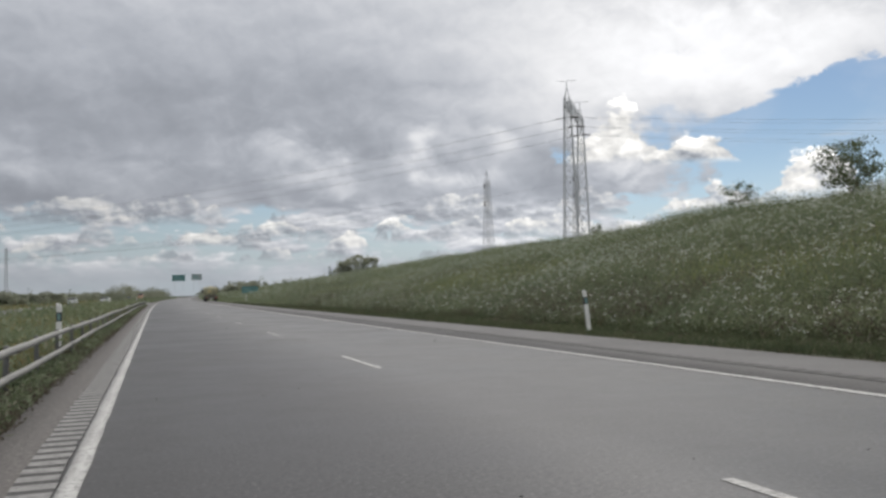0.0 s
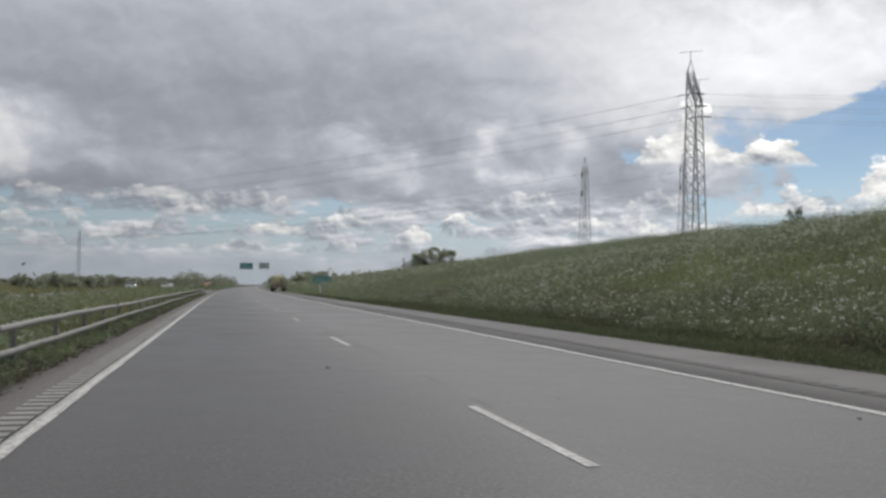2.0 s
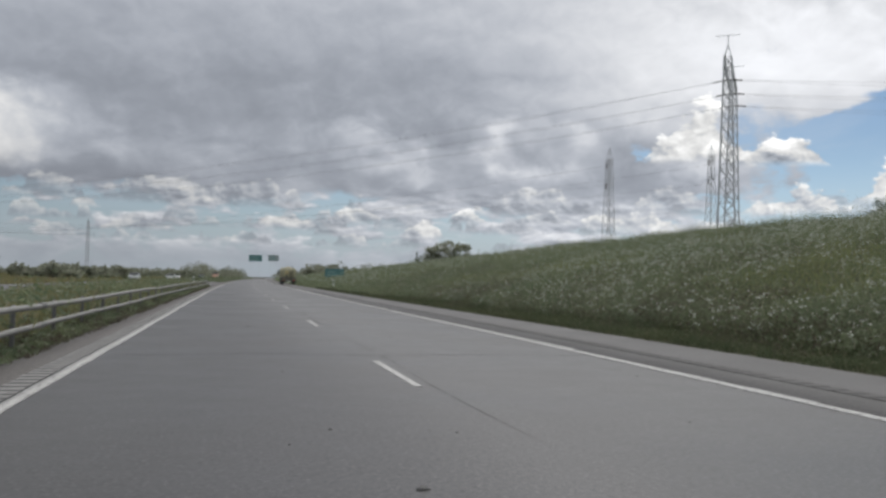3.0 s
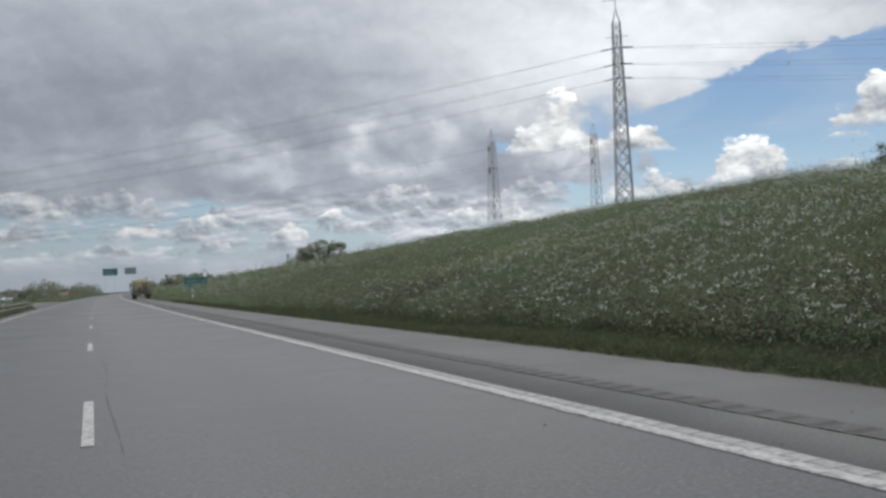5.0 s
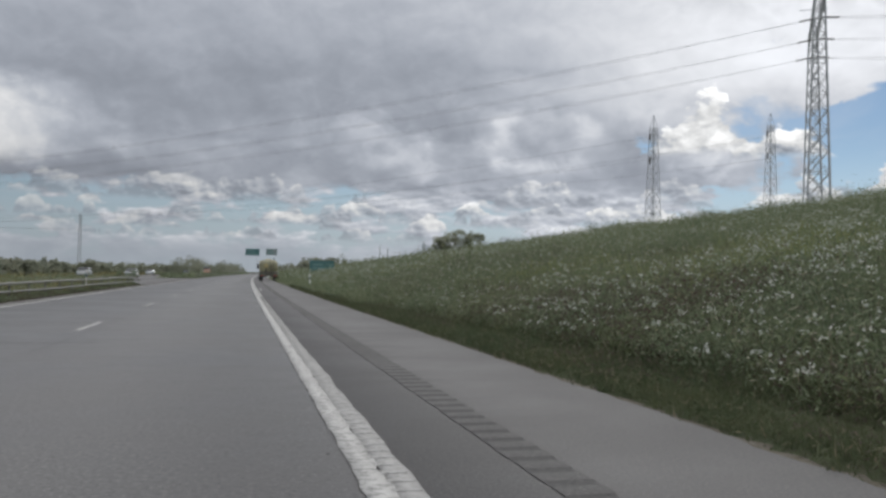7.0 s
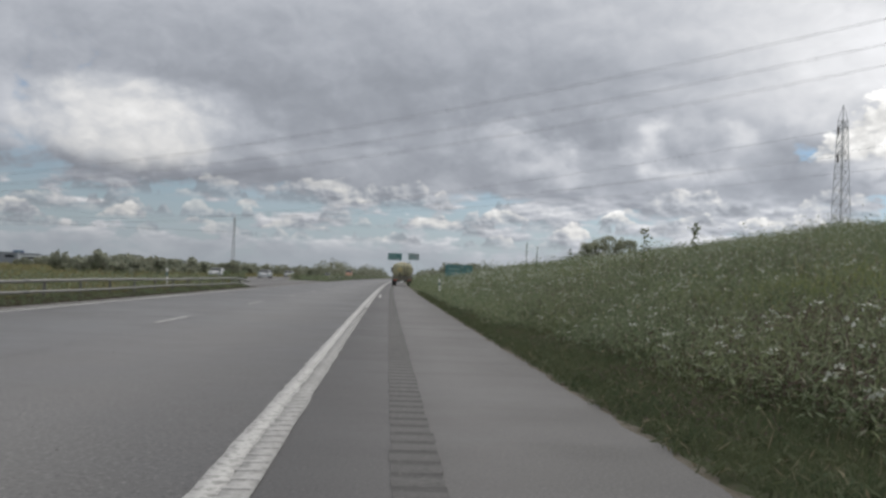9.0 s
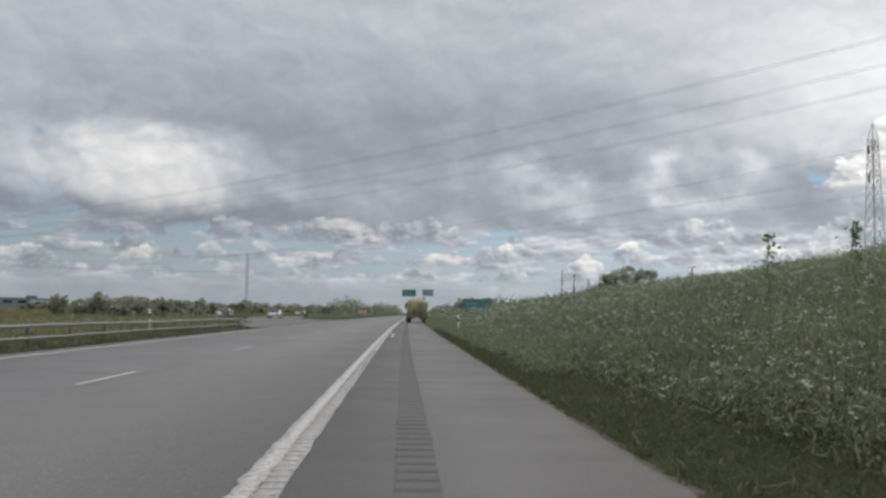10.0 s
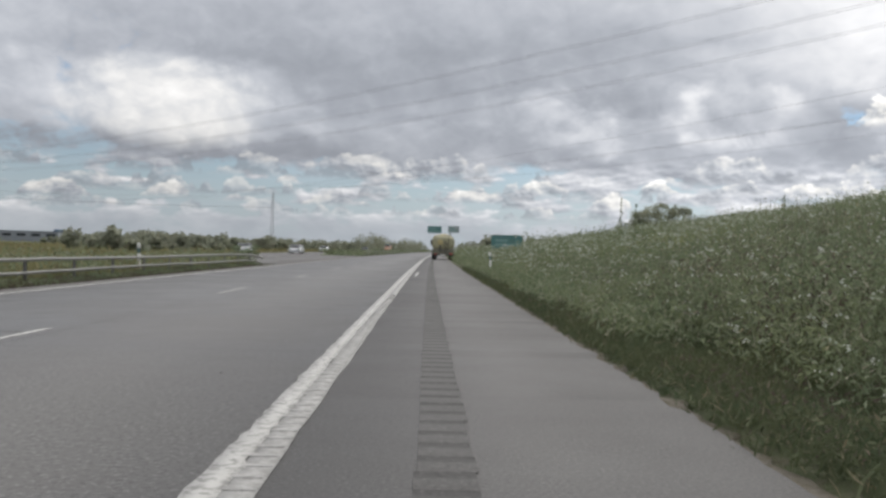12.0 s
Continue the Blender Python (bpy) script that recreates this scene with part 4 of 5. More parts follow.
for s in (-1, 1):
    bm = bmesh.new()
    box(bm, s * 1.22 - 0.03, s * 1.22 + 0.03, 0.05, 7.0, 0.92, 1.34)
    bevelled(bm, 0.012, 1)
    part("side_locker", bm, M_MUD, lorry)
bm = bmesh.new()
box(bm, -1.2, 1.2, -0.1, 0.02, 0.52, 0.66)
bevelled(bm, 0.02, 1)
bumper = part("bumper", bm, M_CHASSIS, lorry)
for x in (-1.05, 0.75):
    bm = bmesh.new()
    box(bm, x, x + 0.3, -0.14, -0.1, 0.68, 0.80)
    bevelled(bm, 0.012, 1)
    part("rear_lamp", bm, M_RED, bumper, "red rear lamp")
    bm = bmesh.new()
    box(bm, x + 0.31, x + 0.38, -0.13, -0.1, 0.68, 0.80)
    part("indicator", bm, M_ORANGE, bumper, "orange indicator")
bm = bmesh.new()
box(bm, -0.26, 0.26, -0.125, -0.1, 0.54, 0.65)
part("number_plate", bm, M_WHITE, bumper, "pale plate with a plain bar")
for y in (1.5, 2.85):
    for x in (-1.02, 1.02):
        wheel(lorry, x, y, 0.52, 0.58, M_CHASSIS)
for x in (-1.08, 1.08):
    wheel(lorry, x, 7.9, 0.52, 0.34, M_CHASSIS)
for x in (-1.02, 1.02):
    bm = bmesh.new()
    pts = [(x, 2.17 + 1.42 * math.cos(t), 0.62 + 0.62 * math.sin(t) ** 0.7) for t in np.linspace(0.05, math.pi - 0.05, 12)]
    vs = [[bm.verts.new((x - 0.31, p[1], p[2])), bm.verts.new((x + 0.31, p[1], p[2])), bm.verts.new((x + 0.31, p[1], p[2] + 0.025)), bm.verts.new((x - 0.31, p[1], p[2] + 0.025))] for p in pts]
    for a, b in zip(vs, vs[1:]):
        for k in range(4):
            bm.faces.new((a[k], a[(k + 1) % 4], b[(k + 1) % 4], b[k]))
    part("mudguard", bm, M_CHASSIS, lorry)
    bm = bmesh.new()
    box(bm, x - 0.30, x + 0.30, 0.62, 0.64, 0.22, 0.85)
    part("mud_flap", bm, M_RUBBER, lorry)
bm = bmesh.new()
box(bm, -1.22, 1.22, 7.25, 9.2, 0.95, 2.95)
bevelled(bm, 0.14, 3)
cab = part("cab", bm, M_TANK_TOP, lorry, "faded yellow cab")
bm = bmesh.new()
box(bm, -1.05, 1.05, 7.235, 7.25, 1.9, 2.6)
part("rear_window", bm, M_GLASS, cab)
for s in (-1, 1):
    bm = bmesh.new()
    tube(bm, [(s * 1.2, 8.9, 2.5), (s * 1.48, 8.95, 2.45)], 0.02, 6)
    box(bm, s * 1.46 - 0.11, s * 1.46 + 0.11, 8.9, 9.0, 1.75, 2.5)
    part("mirror", bm, M_WHITE if s > 0 else M_BLACK, cab)
bm = bmesh.new()
tube(bm, [(0.95, 7.15, 1.0), (0.95, 7.15, 3.35)], 0.07, 10)
part("exhaust_stack", bm, M_CHASSIS, lorry)
lorry.matrix_world = pose(3.1, 178.0, 0.0, 0, 0, -1)


# ---- vehicles of the opposite carriageway ----
def car(x, y, heading, mat, label, long=4.4, wide=1.78, high=1.46, van=False):
    c = tagged(new("car"), label, "van" if van else "car", group="vehicles on the opposite road")
    if van:
        side = [(-0.5, 0.3), (-0.5, 0.95), (-0.495, 1.0), (-0.43, 0.99), (0.20, 0.98), (0.34, 0.62), (0.48, 0.52), (0.5, 0.42), (0.5, 0.28)]
    else:
        side = [(-0.5, 0.28), (-0.5, 0.55), (-0.47, 0.64), (-0.38, 0.68), (-0.22, 0.97), (-0.02, 1.0), (0.10, 0.97), (0.26, 0.66), (0.44, 0.58), (0.5, 0.48), (0.5, 0.24)]
    bm = bmesh.new()
    rows = []
    for f, inset in ((-0.5, 0.06), (-0.47, 0.0), (0.47, 0.0), (0.5, 0.06)):
        row = []
        for u, h in side:
            lean = 0.11 * max(0.0, h - 0.66) / 0.34
            row.append(bm.verts.new((f * wide * (1 - lean * 1.6), u * long * (1 - inset * 0.1), 0.22 + (h - 0.22 + 0.02 - inset * 0.2) * high)))
        rows.append(row)
    for a, b in zip(rows, rows[1:]):
        for k in range(len(side)):
            j = (k + 1) % len(side)
            bm.faces.new((a[k], a[j], b[j], b[k]))
    bm.faces.new(rows[0][::-1])
    bm.faces.new(rows[-1])
    body = part("body", bm, mat, c)
    for s in (-1, 1):
        bm = bmesh.new()
        u0, u1, u2, u3 = (-0.33, -0.2, 0.08, 0.22) if not van else (0.05, 0.05, 0.19, 0.30)
        xs = wide * 0.5
        pts = [(s * xs * 0.995, u0 * long, high * 0.70), (s * xs * 0.90, u1 * long, high * 0.93), (s * xs * 0.90, u2 * long, high * 0.93), (s * xs * 0.995, u3 * long, high * 0.70)]
        vs = [bm.verts.new(p) for p in pts] + [bm.verts.new((p[0] + s * 0.012, p[1], p[2])) for p in pts]
        bm.faces.new(vs[4:])
        for k in range(4):
            bm.faces.new((vs[k], vs[(k + 1) % 4], vs[4 + (k + 1) % 4], vs[4 + k]))
        part("side_window", bm, M_GLASS, body)
    for u, h0, h1, nm in ((0.12, 0.955, 0.70, "windscreen"), (-0.24, 0.955, 0.70, "rear_window")):
        bm = bmesh.new()
        d = 0.135 if u > 0 else -0.13
        if van:
            u, d = (0.215, 0.115) if nm == "windscreen" else (-0.503, 0.0)
        w1, w2 = wide * 0.41, wide * 0.46
        pts = [(-w1, u * long, high * h0), (w1, u * long, high * h0), (w2, (u + d) * long, high * h1), (-w2, (u + d) * long, high * h1)]
        vs = [bm.verts.new((p[0], p[1] + (0.03 if u > 0 else -0.03), p[2] + 0.03)) for p in pts]
        lo = [bm.verts.new(p) for p in pts]
        bm.faces.new(vs)
        for k in range(4):
            bm.faces.new((lo[k], lo[(k + 1) % 4], vs[(k + 1) % 4], vs[k]))
        part(nm, bm, M_GLASS, body)
    for s in (-1, 1):
        for u in (-0.30, 0.31):
            wheel(c, s * (wide / 2 - 0.1), u * long, 0.31, 0.2, M_ZINC)
        bm = bmesh.new()
        box(bm, s * wide * 0.36 - 0.16, s * wide * 0.36 + 0.16, long * 0.485, long * 0.503, high * 0.44, high * 0.53)
        bevelled(bm, 0.01, 1)
        part("headlamp", bm, M_SIGN_INK, body)
        bm = bmesh.new()
        box(bm, s * wide * 0.38 - 0.12, s * wide * 0.38 + 0.12, -long * 0.503, -long * 0.49, high * 0.5, high * 0.6)
        bevelled(bm, 0.01, 1)
        part("tail_lamp", bm, M_RED, body)
    c.matrix_world = pose(x, y, 0.02, 0, 0, heading)
    return c


car(-24.3, 196.0, 180, M_CAR_SILVER, "grey silver car passing on the opposite carriageway")
car(-18.4, 205.0, 180, M_CAR_SILVER, "silver car coming along the opposite carriageway")
car(-21.0, 262.0, 180, M_CAR_SILVER, "second silver car on the opposite carriageway")
car(-17.0, 330.0, 180, M_CAR_DARK, "dark car far off on the opposite carriageway")
car(-14.5, 430.0, 176, M_ORANGE_BODY, "orange box van far off on the opposite carriageway", 7.0, 2.4, 3.0, True)

# ---- buildings far off ----
def hall(x, y, w, d, h, mat, label, turn=0):
    b = tagged(new("industrial_hall"), label, "building")
    bm = bmesh.new()
    box(bm, -w / 2, w / 2, 0, d, -1, h)
    part("wall", bm, mat, b)
    bm = bmesh.new()
    box(bm, -w / 2 - 0.2, w / 2 + 0.2, -0.2, d + 0.2, h, h + 0.35)
    part("roof", bm, M_HALL, b)
    n = int(w / 8)
    for k in range(n):
        bm = bmesh.new()
        a = -w / 2 + w * (k + 0.2) / n
        box(bm, a, a + w / n * 0.6, -0.08, 0.0, h * 0.55, h * 0.8)
        part("window", bm, M_GLASS, b)
    b.matrix_world = pose(x, y, -0.2, 0, 0, turn)
    return b


hall(-252, 560, 88, 40, 5.9, M_HALL, "long low grey industrial hall beyond the fields", 4)
hall(-203, 566, 10.5, 20, 5.0, M_HALL_WHITE, "small white hall beside the grey one", 4)
tower_sign = tagged(new("advertising_sign"), "blue advertising board on a pole by the halls", "sign")
bm = bmesh.new()
box(bm, -2.7, 2.7, -0.2, 0.2, 5.9, 7.15)
bevelled(bm, 0.05, 1)
bd = part("board", bm, M_BLUE, tower_sign)
bars(bd, ((-2.0, 1.9, 6.3, 6.75),), -0.2, M_SIGN_INK)
bm = bmesh.new()
tube(bm, [(0, 0, -0.5), (0, 0, 5.8)], 0.3, 10)
part("pole", bm, M_LATTICE, tower_sign)
tower_sign.matrix_world = pose(-204.4, 556, 0, 0, 0, 15)


# ---- plants ----
def leaves(centre, length, width, rng, upright=0.3):
    """Leaf blades as folded diamonds, at the given centres."""
    n = len(centre)
    d = rng.normal(0, 1, (n, 3))
    d[:, 2] = d[:, 2] * 0.6 + upright
    d /= np.linalg.norm(d, axis=1)[:, None]
    r = rng.normal(0, 1, (n, 3))
    s = np.cross(d, r)
    s /= np.linalg.norm(s, axis=1)[:, None] + 1e-9
    k = np.cross(d, s)
    L, Wd = length[:, None], width[:, None]
    a = centre - d * L * 0.5
    t = centre + d * L * 0.5 - k * L * 0.12
    b = centre + s * Wd * 0.5 + k * Wd * 0.15 - d * L * 0.05
    c = centre - s * Wd * 0.5 + k * Wd * 0.15 - d * L * 0.05
    v = np.stack((a, b, t, c), 1).reshape(-1, 3)
    f = np.arange(4 * n).reshape(n, 4)
    return v, f


def patchy(x, y, s, ph=0.0):
    return 0.5 + 0.25 * (np.sin(x * s + 1.7 * np.sin(y * s * 0.6 + ph)) + np.sin(y * s * 1.3 + 1.4 * np.sin(x * s * 0.8 + ph * 2)))


def weed_stand(name, x0, x1, y0, y1, count, per, high, leaf_len, leaf_wid, mat, seed, label, keep=None, upright=0.75):
    """A stand of herbs: each plant is a stem's worth of leaves, taller and denser in patches."""
    rng = np.random.default_rng(seed)
    x = x0 + (x1 - x0) * rng.random(count)
    y = y0 + (y1 - y0) * rng.random(count)
    x = x + bends(y)
    if keep is not None:
        ok = keep(x, y)
        x, y = x[ok], y[ok]
    n = len(x)
    h = high * (0.25 + 0.75 * patchy(x, y, 0.9, seed) + 0.7 * patchy(x, y, 0.23, seed + 3)) * rng.uniform(0.5, 1.3, n)
    h *= np.where(rng.random(n) < 0.07, 1.45, 1.0)
    z = land(x, y)
    u = rng.random((n, per)) ** 0.75
    spread = (0.10 + 0.16 * u) * (0.5 + h[:, None]) if high > 0.2 else 0.05
    px = x[:, None] + rng.normal(0, 1, (n, per)) * spread
    py = y[:, None] + rng.normal(0, 1, (n, per)) * spread
    pz = z[:, None] + u * h[:, None]
    c = np.stack((px, py, pz), -1).reshape(-1, 3)
    L = leaf_len * rng.uniform(0.5, 1.4, n * per)
    v, f = leaves(c, L, leaf_wid * rng.uniform(0.6, 1.3, n * per), rng, upright)
    ob = from_arrays(name, v, f, [mat])
    tagged(ob, label, "plants", kind="stuff")
    return np.stack((x, y, z + h), 1)


def on_bank(pad):
    return lambda x, y: x < crest_x(y) + pad


def verge_only(x, y):
    return x < 6.5 + bends(y)


tips = weed_stand("bank_weeds", 4.6, 40, -4, 75, 48000, 15, 0.55, 0.112, 0.026, M_WEED, 11, "tall green weeds and nettles covering the bank", on_bank(3.0))
tips2 = weed_stand("bank_weeds", 4.4, 40, 75, 104, 20000, 18, 0.60, 0.11, 0.026, M_WEED, 12, "tall green weeds and nettles covering the bank", on_bank(3.0))
tips4 = weed_stand("bank_weeds", 4.4, 52, 104, 165, 28000, 12, 0.72, 0.21, 0.050, M_WEED, 33, "tall green weeds and nettles covering the bank", on_bank(3.0))
weed_stand("pale_weeds", 4.6, 40, -4, 80, 17000, 12, 0.66, 0.085, 0.024, M_WEED_PALE, 13, "pale mugwort and thistle among the weeds", on_bank(2.0))
weed_stand("pale_weeds", 4.5, 52, 80, 175, 17000, 9, 0.70, 0.11, 0.032, M_WEED_PALE, 14, "pale mugwort and thistle among the weeds", on_bank(2.0))
tips3 = weed_stand("far_bank_weeds", 4.4, 66, 165, 420, 26000, 9, 0.75, 0.36, 0.17, M_WEED, 15, "weeds on the far part of the bank", on_bank(3.0))
weed_stand("roadside_weeds", 3.5, 8.5, 88, 190, 12000, 14, 0.5, 0.14, 0.04, M_WEED, 16, "rank green weeds along the foot of the bank")
weed_stand("roadside_weeds", 4.9, 9.0, 2, 90, 9000, 20, 0.45, 0.095, 0.022, M_WEED, 17, "rank green weeds along the foot of the bank")
weed_stand("verge_grass", 3.0, 5.2, -2, 130, 30000, 7, 0.14, 0.16, 0.015, M_GRASS, 18, "short ragged grass along the asphalt edge", upright=1.2)
weed_stand("verge_weeds", 3.15, 5.4, 0, 125, 7000, 12, 0.17, 0.065, 0.024, M_GRASS, 30, "low broad leaved weeds in the verge grass", lambda x, y: patchy(x, y, 0.8, 4) > 0.5)
weed_stand("verge_weeds", 3.3, 5.6, 0, 125, 4500, 10, 0.22, 0.07, 0.018, M_STEM, 31, "faded brown weeds in the verge grass", lambda x, y: patchy(x, y, 0.6, 7) > 0.5)
weed_stand("bank_grass", 4.2, 30, -2, 120, 30000, 7, 0.38, 0.30, 0.014, M_GRASS, 19, "long grass stems between the weeds", on_bank(2.5), upright=2.2)
weed_stand("median_grass", -15.3, -9.7, -4, 128, 22000, 6, 0.52, 0.36, 0.029, M_DRY, 20, "dry yellow grass in the central reserve", upright=1.8)
weed_stand("brown_weeds", 4.8, 8.0, -2, 112, 15000, 12, 0.44, 0.09, 0.026, M_STEM, 28, "reddish brown faded weeds along the foot of the bank", lambda x, y: patchy(x, y, 0.5, 2) > 0.35)
weed_stand("lush_grass", 7.0, 14.0, 0, 125, 16000, 9, 0.52, 0.26, 0.014, M_LUSH, 29, "yellow green grass in patches on the bank", lambda x, y: patchy(x, y, 0.16, 5) > 0.55, upright=2.2)
weed_stand("bank_stems", 4.9, 14, -2, 120, 9000, 6, 0.62, 0.26, 0.012, M_STEM, 27, "brown dry stems standing among the weeds", upright=3.0)
weed_stand("median_weeds", -15.2, -9.7, -4, 130, 22000, 7, 0.66, 0.17, 0.06, M_WEED, 21, "green weeds in the central reserve")
weed_stand("rail_weeds", -10.0, -9.02, -4, 128, 9000, 10, 0.20, 0.10, 0.030, M_WEED, 22, "weeds growing up under the guard rail")
weed_stand("rail_weeds", -9.7, -8.9, -4, 128, 6000, 9, 0.15, 0.08, 0.02, M_STEM, 32, "faded brown weeds below the guard rail")
weed_stand("far_median_weeds", -15.0, -9.2, 197, 520, 9000, 8, 0.6, 0.35, 0.16, M_WEED, 23, "weeds in the central reserve beyond the opening")
weed_stand("field_grass", -75, -27, 20, 330, 20000, 4, 0.5, 0.7, 0.13, M_DRY, 24, "yellow green rough grass beyond the opposite road", upright=1.6)


# specks added over the weeds in place of bright drops on the windscreen
def scatter_specks(points, share, seed, label, size):
    rng = np.random.default_rng(seed)
    p = points[rng.random(len(points)) < share * (0.72 + 0.4 * np.clip(patchy(points[:, 0], points[:, 1], 0.35, seed), 0, 1))]
    per = 5
    c = (p[:, None, :] + rng.normal(0, 1, (len(p), per, 3)) * size * np.array([0.9, 0.9, 0.45])).reshape(-1, 3)
    v, f = leaves(c, size * rng.uniform(0.8, 1.6, len(c)), size * rng.uniform(0.6, 1.2, len(c)), rng, 0.0)
    tagged(from_arrays("drop_specks", v, f, [M_SPECK]), label, "flowers", kind="stuff")


scatter_specks(tips, 0.52, 41, "small white specks over the weeds, standing in for windscreen drops", 0.050)
scatter_specks(tips2, 0.34, 42, "small white specks over the weeds, standing in for windscreen drops", 0.036)
scatter_specks(tips4, 0.36, 44, "small white specks over the weeds, standing in for windscreen drops", 0.070)
scatter_specks(tips3, 0.22, 43, "white specks on the far part of the bank, standing in for windscreen drops", 0.14)


def crown_blobs(blobs, per, size, rng):
    """Leaves gathered on the outer part of uneven lumps; blobs: x, y, z, rx, rz."""
    cs = []
    for x, y, z, rx, rz in blobs:
        d = rng.normal(0, 1, (per, 3))
        d /= np.linalg.norm(d, axis=1)[:, None]
        r = rng.random(per)[:, None] ** 0.4
        cs.append(np.array((x, y, z)) + d * r * np.array((rx, rx, rz)))
    c = np.concatenate(cs)
    return leaves(c, size * rng.uniform(0.6, 1.4, len(c)), size * 0.55 * rng.uniform(0.6, 1.4, len(c)), rng, 0.1)


def shrub(name, x, y, high, wide, seed, label, mat=None, leaf_size=0.13, lumps=16, per=70, stem=0.05, low=0.25):
    """A bush or tree: a trunk that forks into limbs, and a crown of leaves at their ends."""
    rng = np.random.default_rng(seed)
    t = tagged(new(name), label, "tree" if name.endswith("tree") else "bush")
    bm = bmesh.new()
    ends = []
    for k in range(lumps):
        a = rng.uniform(0, 2 * math.pi)
        r = wide / 2 * math.sqrt(rng.random()) * 0.85
        h = high * rng.uniform(low, 0.9) * (1 - 0.25 * (r / (wide / 2)) ** 2)
        ends.append((r * math.cos(a), r * math.sin(a), h))
    fork = high * low * 0.6
    for k, (sx, sw) in enumerate(((0, 1.0), (0.02, 0.8))):
        tube(bm, [(0, 0, -0.3), (sx, 0.01, fork * 0.5), (sx * 2, 0.02, fork)], stem * sw, 7)
    for e in ends[:10]:
        mid = (e[0] * 0.45, e[1] * 0.45, fork + (e[2] - fork) * 0.55)
        tube(bm, [(0, 0, fork * 0.8), mid, e], stem * 0.45, 5)
    part("trunk", bm, M_BARK, t)
    blobs = [(e[0], e[1], e[2], wide * rng.uniform(0.10, 0.22), high * rng.uniform(0.07, 0.16)) for e in ends]
    v, f = crown_blobs(blobs, per, leaf_size, rng)
    c = from_arrays("crown", v, f, [mat or M_CROWN])
    c.parent = t
    t.location = (x, y, float(land(x, y)))
    return t


shrub("bushy_tree", 24.2, 32.0, 3.5, 3.4, 51, "loose green bushy tree on the top of the bank", M_CROWN, 0.13, 40, 95)
shrub("bush", 24.9, 41.2, 2.1, 2.5, 52, "loose green bush on the top of the bank", M_CROWN, 0.10, 22, 60, 0.025)
shrub("bush", 32.3, 72.3, 2.0, 2.2, 53, "small green bush on the top of the bank", M_CROWN, 0.11, 16, 70, 0.03)
shrub("bush", -10.0, 128.2, 1.5, 2.0, 57, "green bush at the end of the guard rail", M_WEED, 0.12, 12, 90, 0.03)
shrub("bush", -12.5, 200.5, 1.6, 3.4, 58, "low bush beyond the paved opening", M_WEED, 0.16, 12, 90, 0.03)
shrub("bush", 52.0, 120.0, 1.6, 2.6, 54, "low bush below the pylon", None, 0.14, 10, 60, 0.04)
for i, (dx_, dy_, h_, w_) in enumerate(((-4.4, 0, 5.9, 5.8), (0.2, 1.5, 7.4, 7.6), (4.7, -0.5, 7.4, 6.6))):
    shrub("bush", 54.5 + dx_, 271 + dy_, h_, w_, 60 + i, "grey green willow bush standing on the bank", M_BUSH, 0.34, 46, 100, 0.07, 0.1)
shrub("slender_tree", 48.0, 280.0, 5.6, 3.0, 66, "slender dark tree beside the willow bushes", None, 0.25, 9, 60, 0.06)


def sapling(x, y, high, seed, label, wide=0.3):
    rng = np.random.default_rng(seed)
    t = tagged(new("sapling"), label, "young tree")
    bm = bmesh.new()
    pts = [(0.03 * math.sin(3 * k), 0.02 * k, high * k / 5 - (0.2 if k == 0 else 0)) for k in range(6)]
    tube(bm, pts, 0.007, 5)
    part("stem", bm, M_WEED, t)
    n = int(30 + 420 * wide)
    u = 0.45 + 0.55 * rng.random(n) ** 0.7
    c = np.stack((rng.normal(0, wide * 0.5, n) * (1.15 - u * 0.6), rng.normal(0, wide * 0.5, n) * (1.15 - u * 0.6), u * high), 1)
    v, f = leaves(c, (0.06 + 0.2 * wide) * rng.uniform(0.6, 1.4, n), (0.03 + 0.11 * wide) * rng.uniform(0.7, 1.3, n), rng, 0.2)
    o = from_arrays("foliage", v, f, [M_WEED_PALE])
    o.parent = t
    t.location = (x, y, float(land(x, y)))


sapling(5.8, 82.9, 2.05, 71, "thin young tree in the weeds by the road", 0.15)
sapling(6.4, 81.9, 2.0, 72, "thin young tree in the weeds by the road", 0.14)
for i, (x, y, h) in enumerate(((6.62, 101.5, 2.83), (7.05, 101.5, 2.66), (7.12, 101.9, 2.45), (10.74, 100.0, 2.92))):
    sapling(x, y, h - float(land(x, y)), 80 + i, "tall thin mugwort stalk above the weeds", 0.04)

# woods and hedges far off, with haze put into their leaf colour
rng = np.random.default_rng(90)
blobs = []


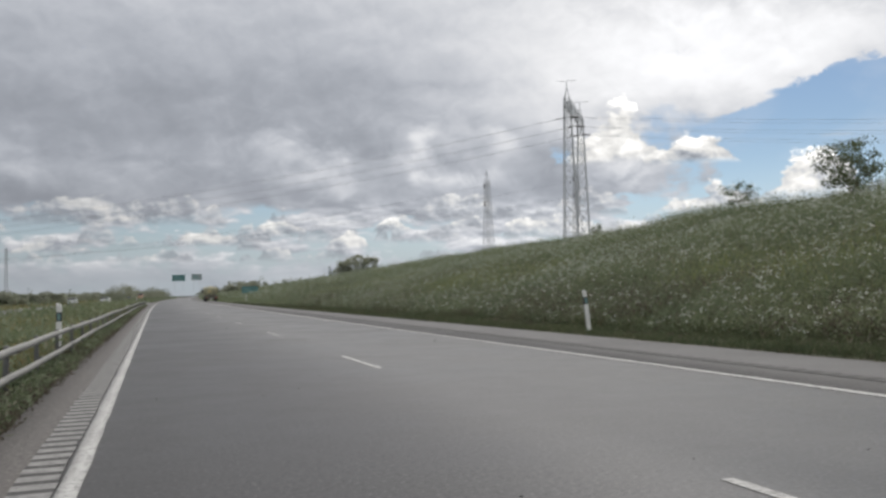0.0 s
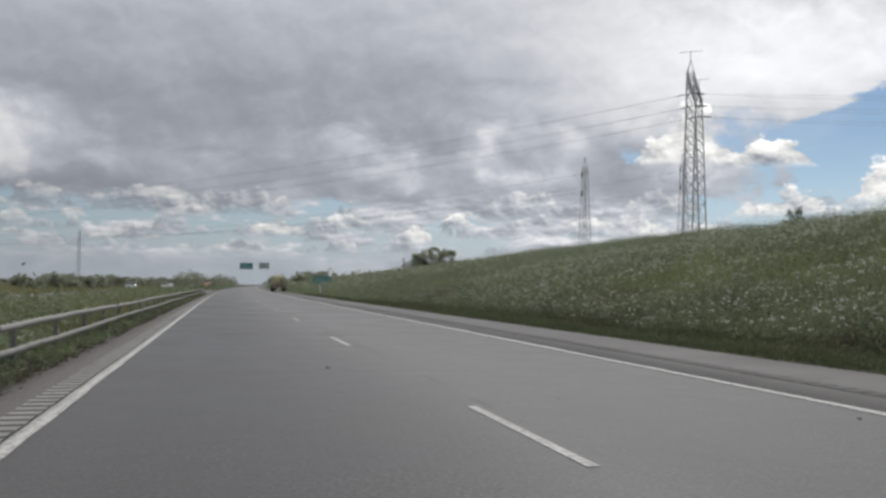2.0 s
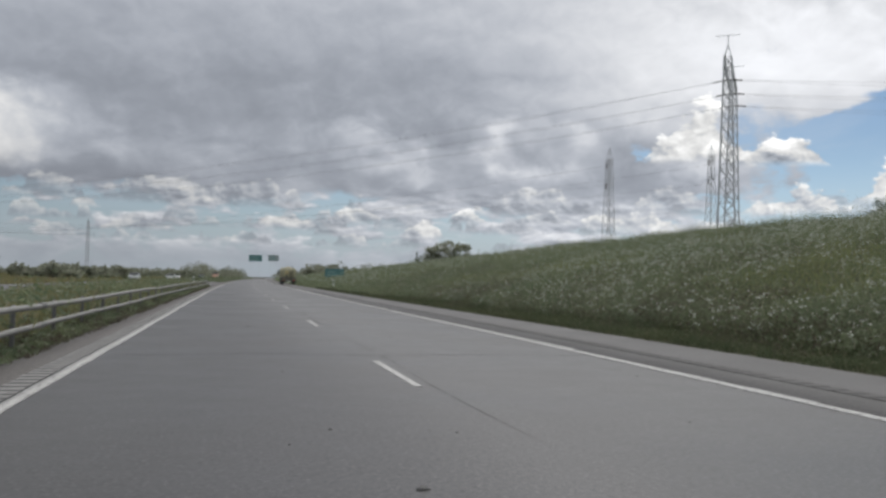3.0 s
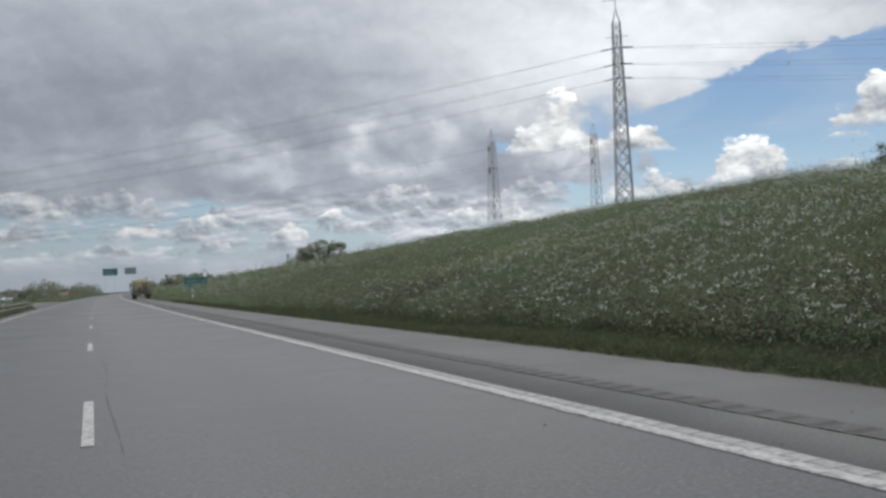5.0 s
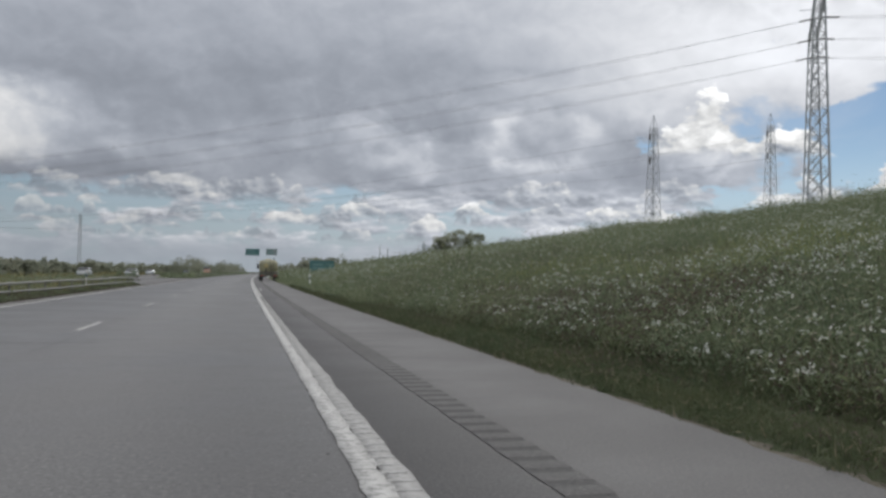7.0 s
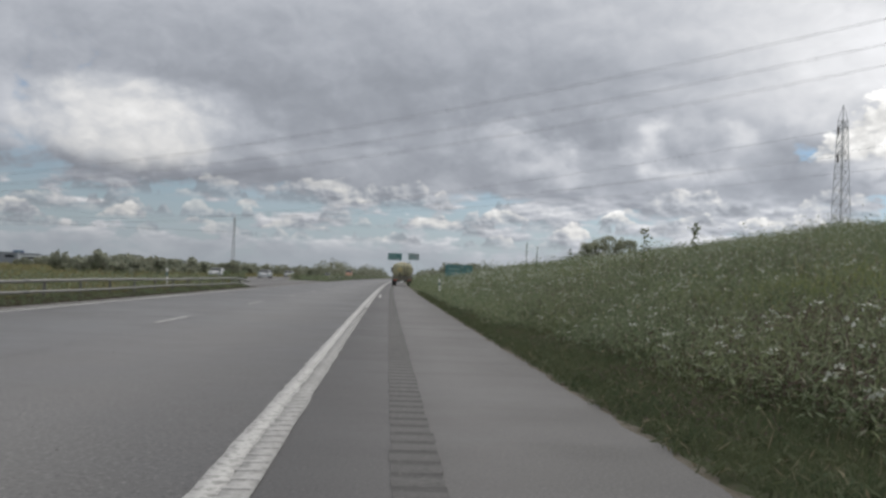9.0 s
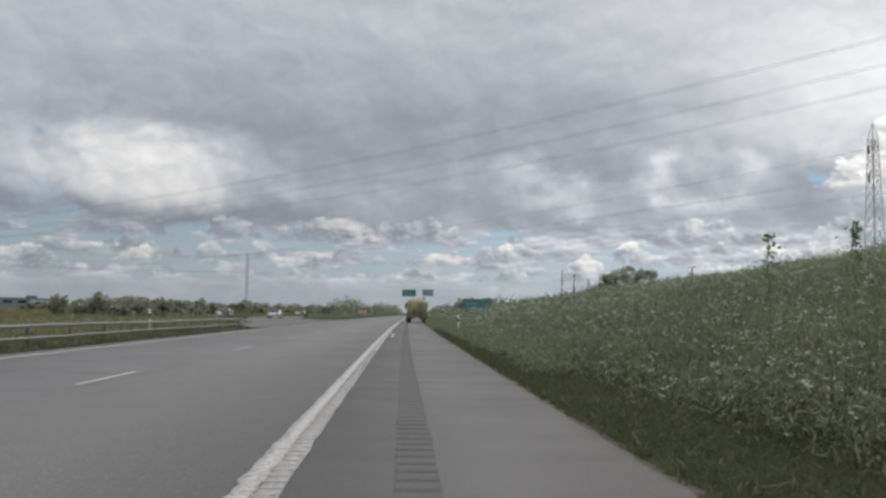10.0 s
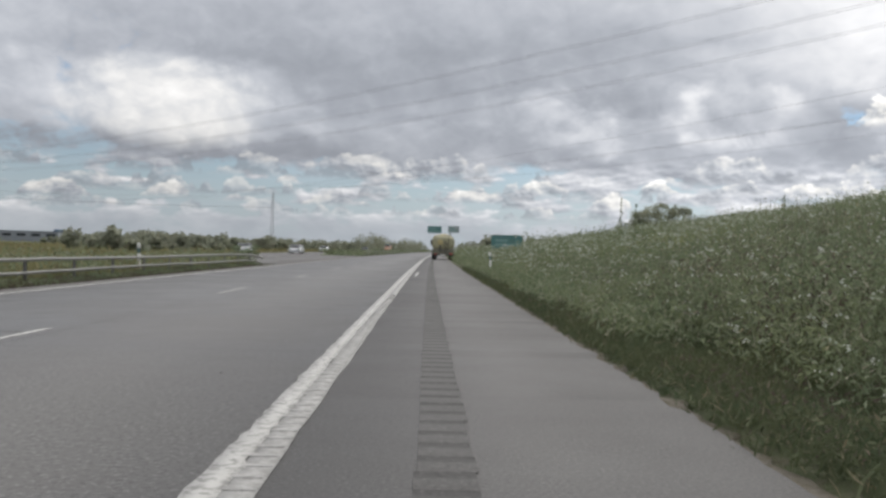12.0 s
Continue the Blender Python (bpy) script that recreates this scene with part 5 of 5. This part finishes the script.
def belt(x0, y0, x1, y1, count, hi, lo, wide):
    for k in range(count):
        u = rng.random()
        x, y = x0 + (x1 - x0) * u + rng.normal(0, wide), y0 + (y1 - y0) * u + rng.normal(0, wide)
        top = lo + (hi - lo) * rng.random() ** 1.6
        r = top * rng.uniform(0.25, 0.5)
        for q in range(3):
            blobs.append((x + rng.normal(0, r * 0.6), y + rng.normal(0, r * 0.6), float(land(x, y)) + top * (0.25 + 0.25 * q), r, top * 0.28))


belt(-35, 172, -46, 330, 150, 3.2, 1.3, 3.5)
belt(-48, 300, -30, 560, 120, 4.6, 2.2, 6)
belt(-60, 60, -80, 190, 60, 2.2, 1.2, 8)
belt(-70, 260, -95, 330, 50, 3.0, 1.5, 6)
belt(-215, 660, -60, 820, 200, 5.2, 2.8, 14)
belt(-24, 440, 0, 700, 60, 8.5, 4.5, 5)
belt(24, 330, 38, 560, 90, 5.5, 2.5, 6)
belt(60, 470, 130, 640, 60, 9.0, 5.0, 9)
belt(22, 560, 60, 760, 60, 7.5, 4.0, 8)
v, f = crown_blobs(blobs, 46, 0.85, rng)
tagged(from_arrays("far_woods", v, f, [M_FAR_HAZED]), "low trees and hedges in the distance", "trees", kind="stuff")
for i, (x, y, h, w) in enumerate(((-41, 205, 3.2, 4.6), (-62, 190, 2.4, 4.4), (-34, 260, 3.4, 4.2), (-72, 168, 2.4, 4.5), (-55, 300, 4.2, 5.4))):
    shrub("round_tree", x, y, h, w, 100 + i, "round green tree beyond the opposite carriageway", M_FAR_HAZED, 0.36, 18, 80, 0.10)

# grit and scraps on the asphalt
rng = np.random.default_rng(120)
gn = 150
gxs, gys = rng.uniform(-7.8, 2.8, gn), rng.uniform(1, 125, gn)
gs = rng.uniform(0.006, 0.022, gn) * np.where(rng.random(gn) < 0.08, 2.2, 1)
tet = np.array([(1, 0, 0), (-0.5, 0.8, 0), (-0.5, -0.8, 0), (0.05, 0.0, 0.6)])
gv = (np.stack((gxs, gys, np.zeros(gn)), 1)[:, None, :] + tet[None] * gs[:, None, None] * rng.uniform(0.7, 1.5, (gn, 1, 3))).reshape(-1, 3)
gf = (np.arange(gn)[:, None, None] * 4 + np.array([[0, 1, 3], [1, 2, 3], [2, 0, 3], [0, 2, 1]])[None]).reshape(-1, 3)
tagged(from_arrays("road_grit", gv, gf, [M_STONE]), "scattered grit and scraps on the asphalt", "grit", kind="stuff")
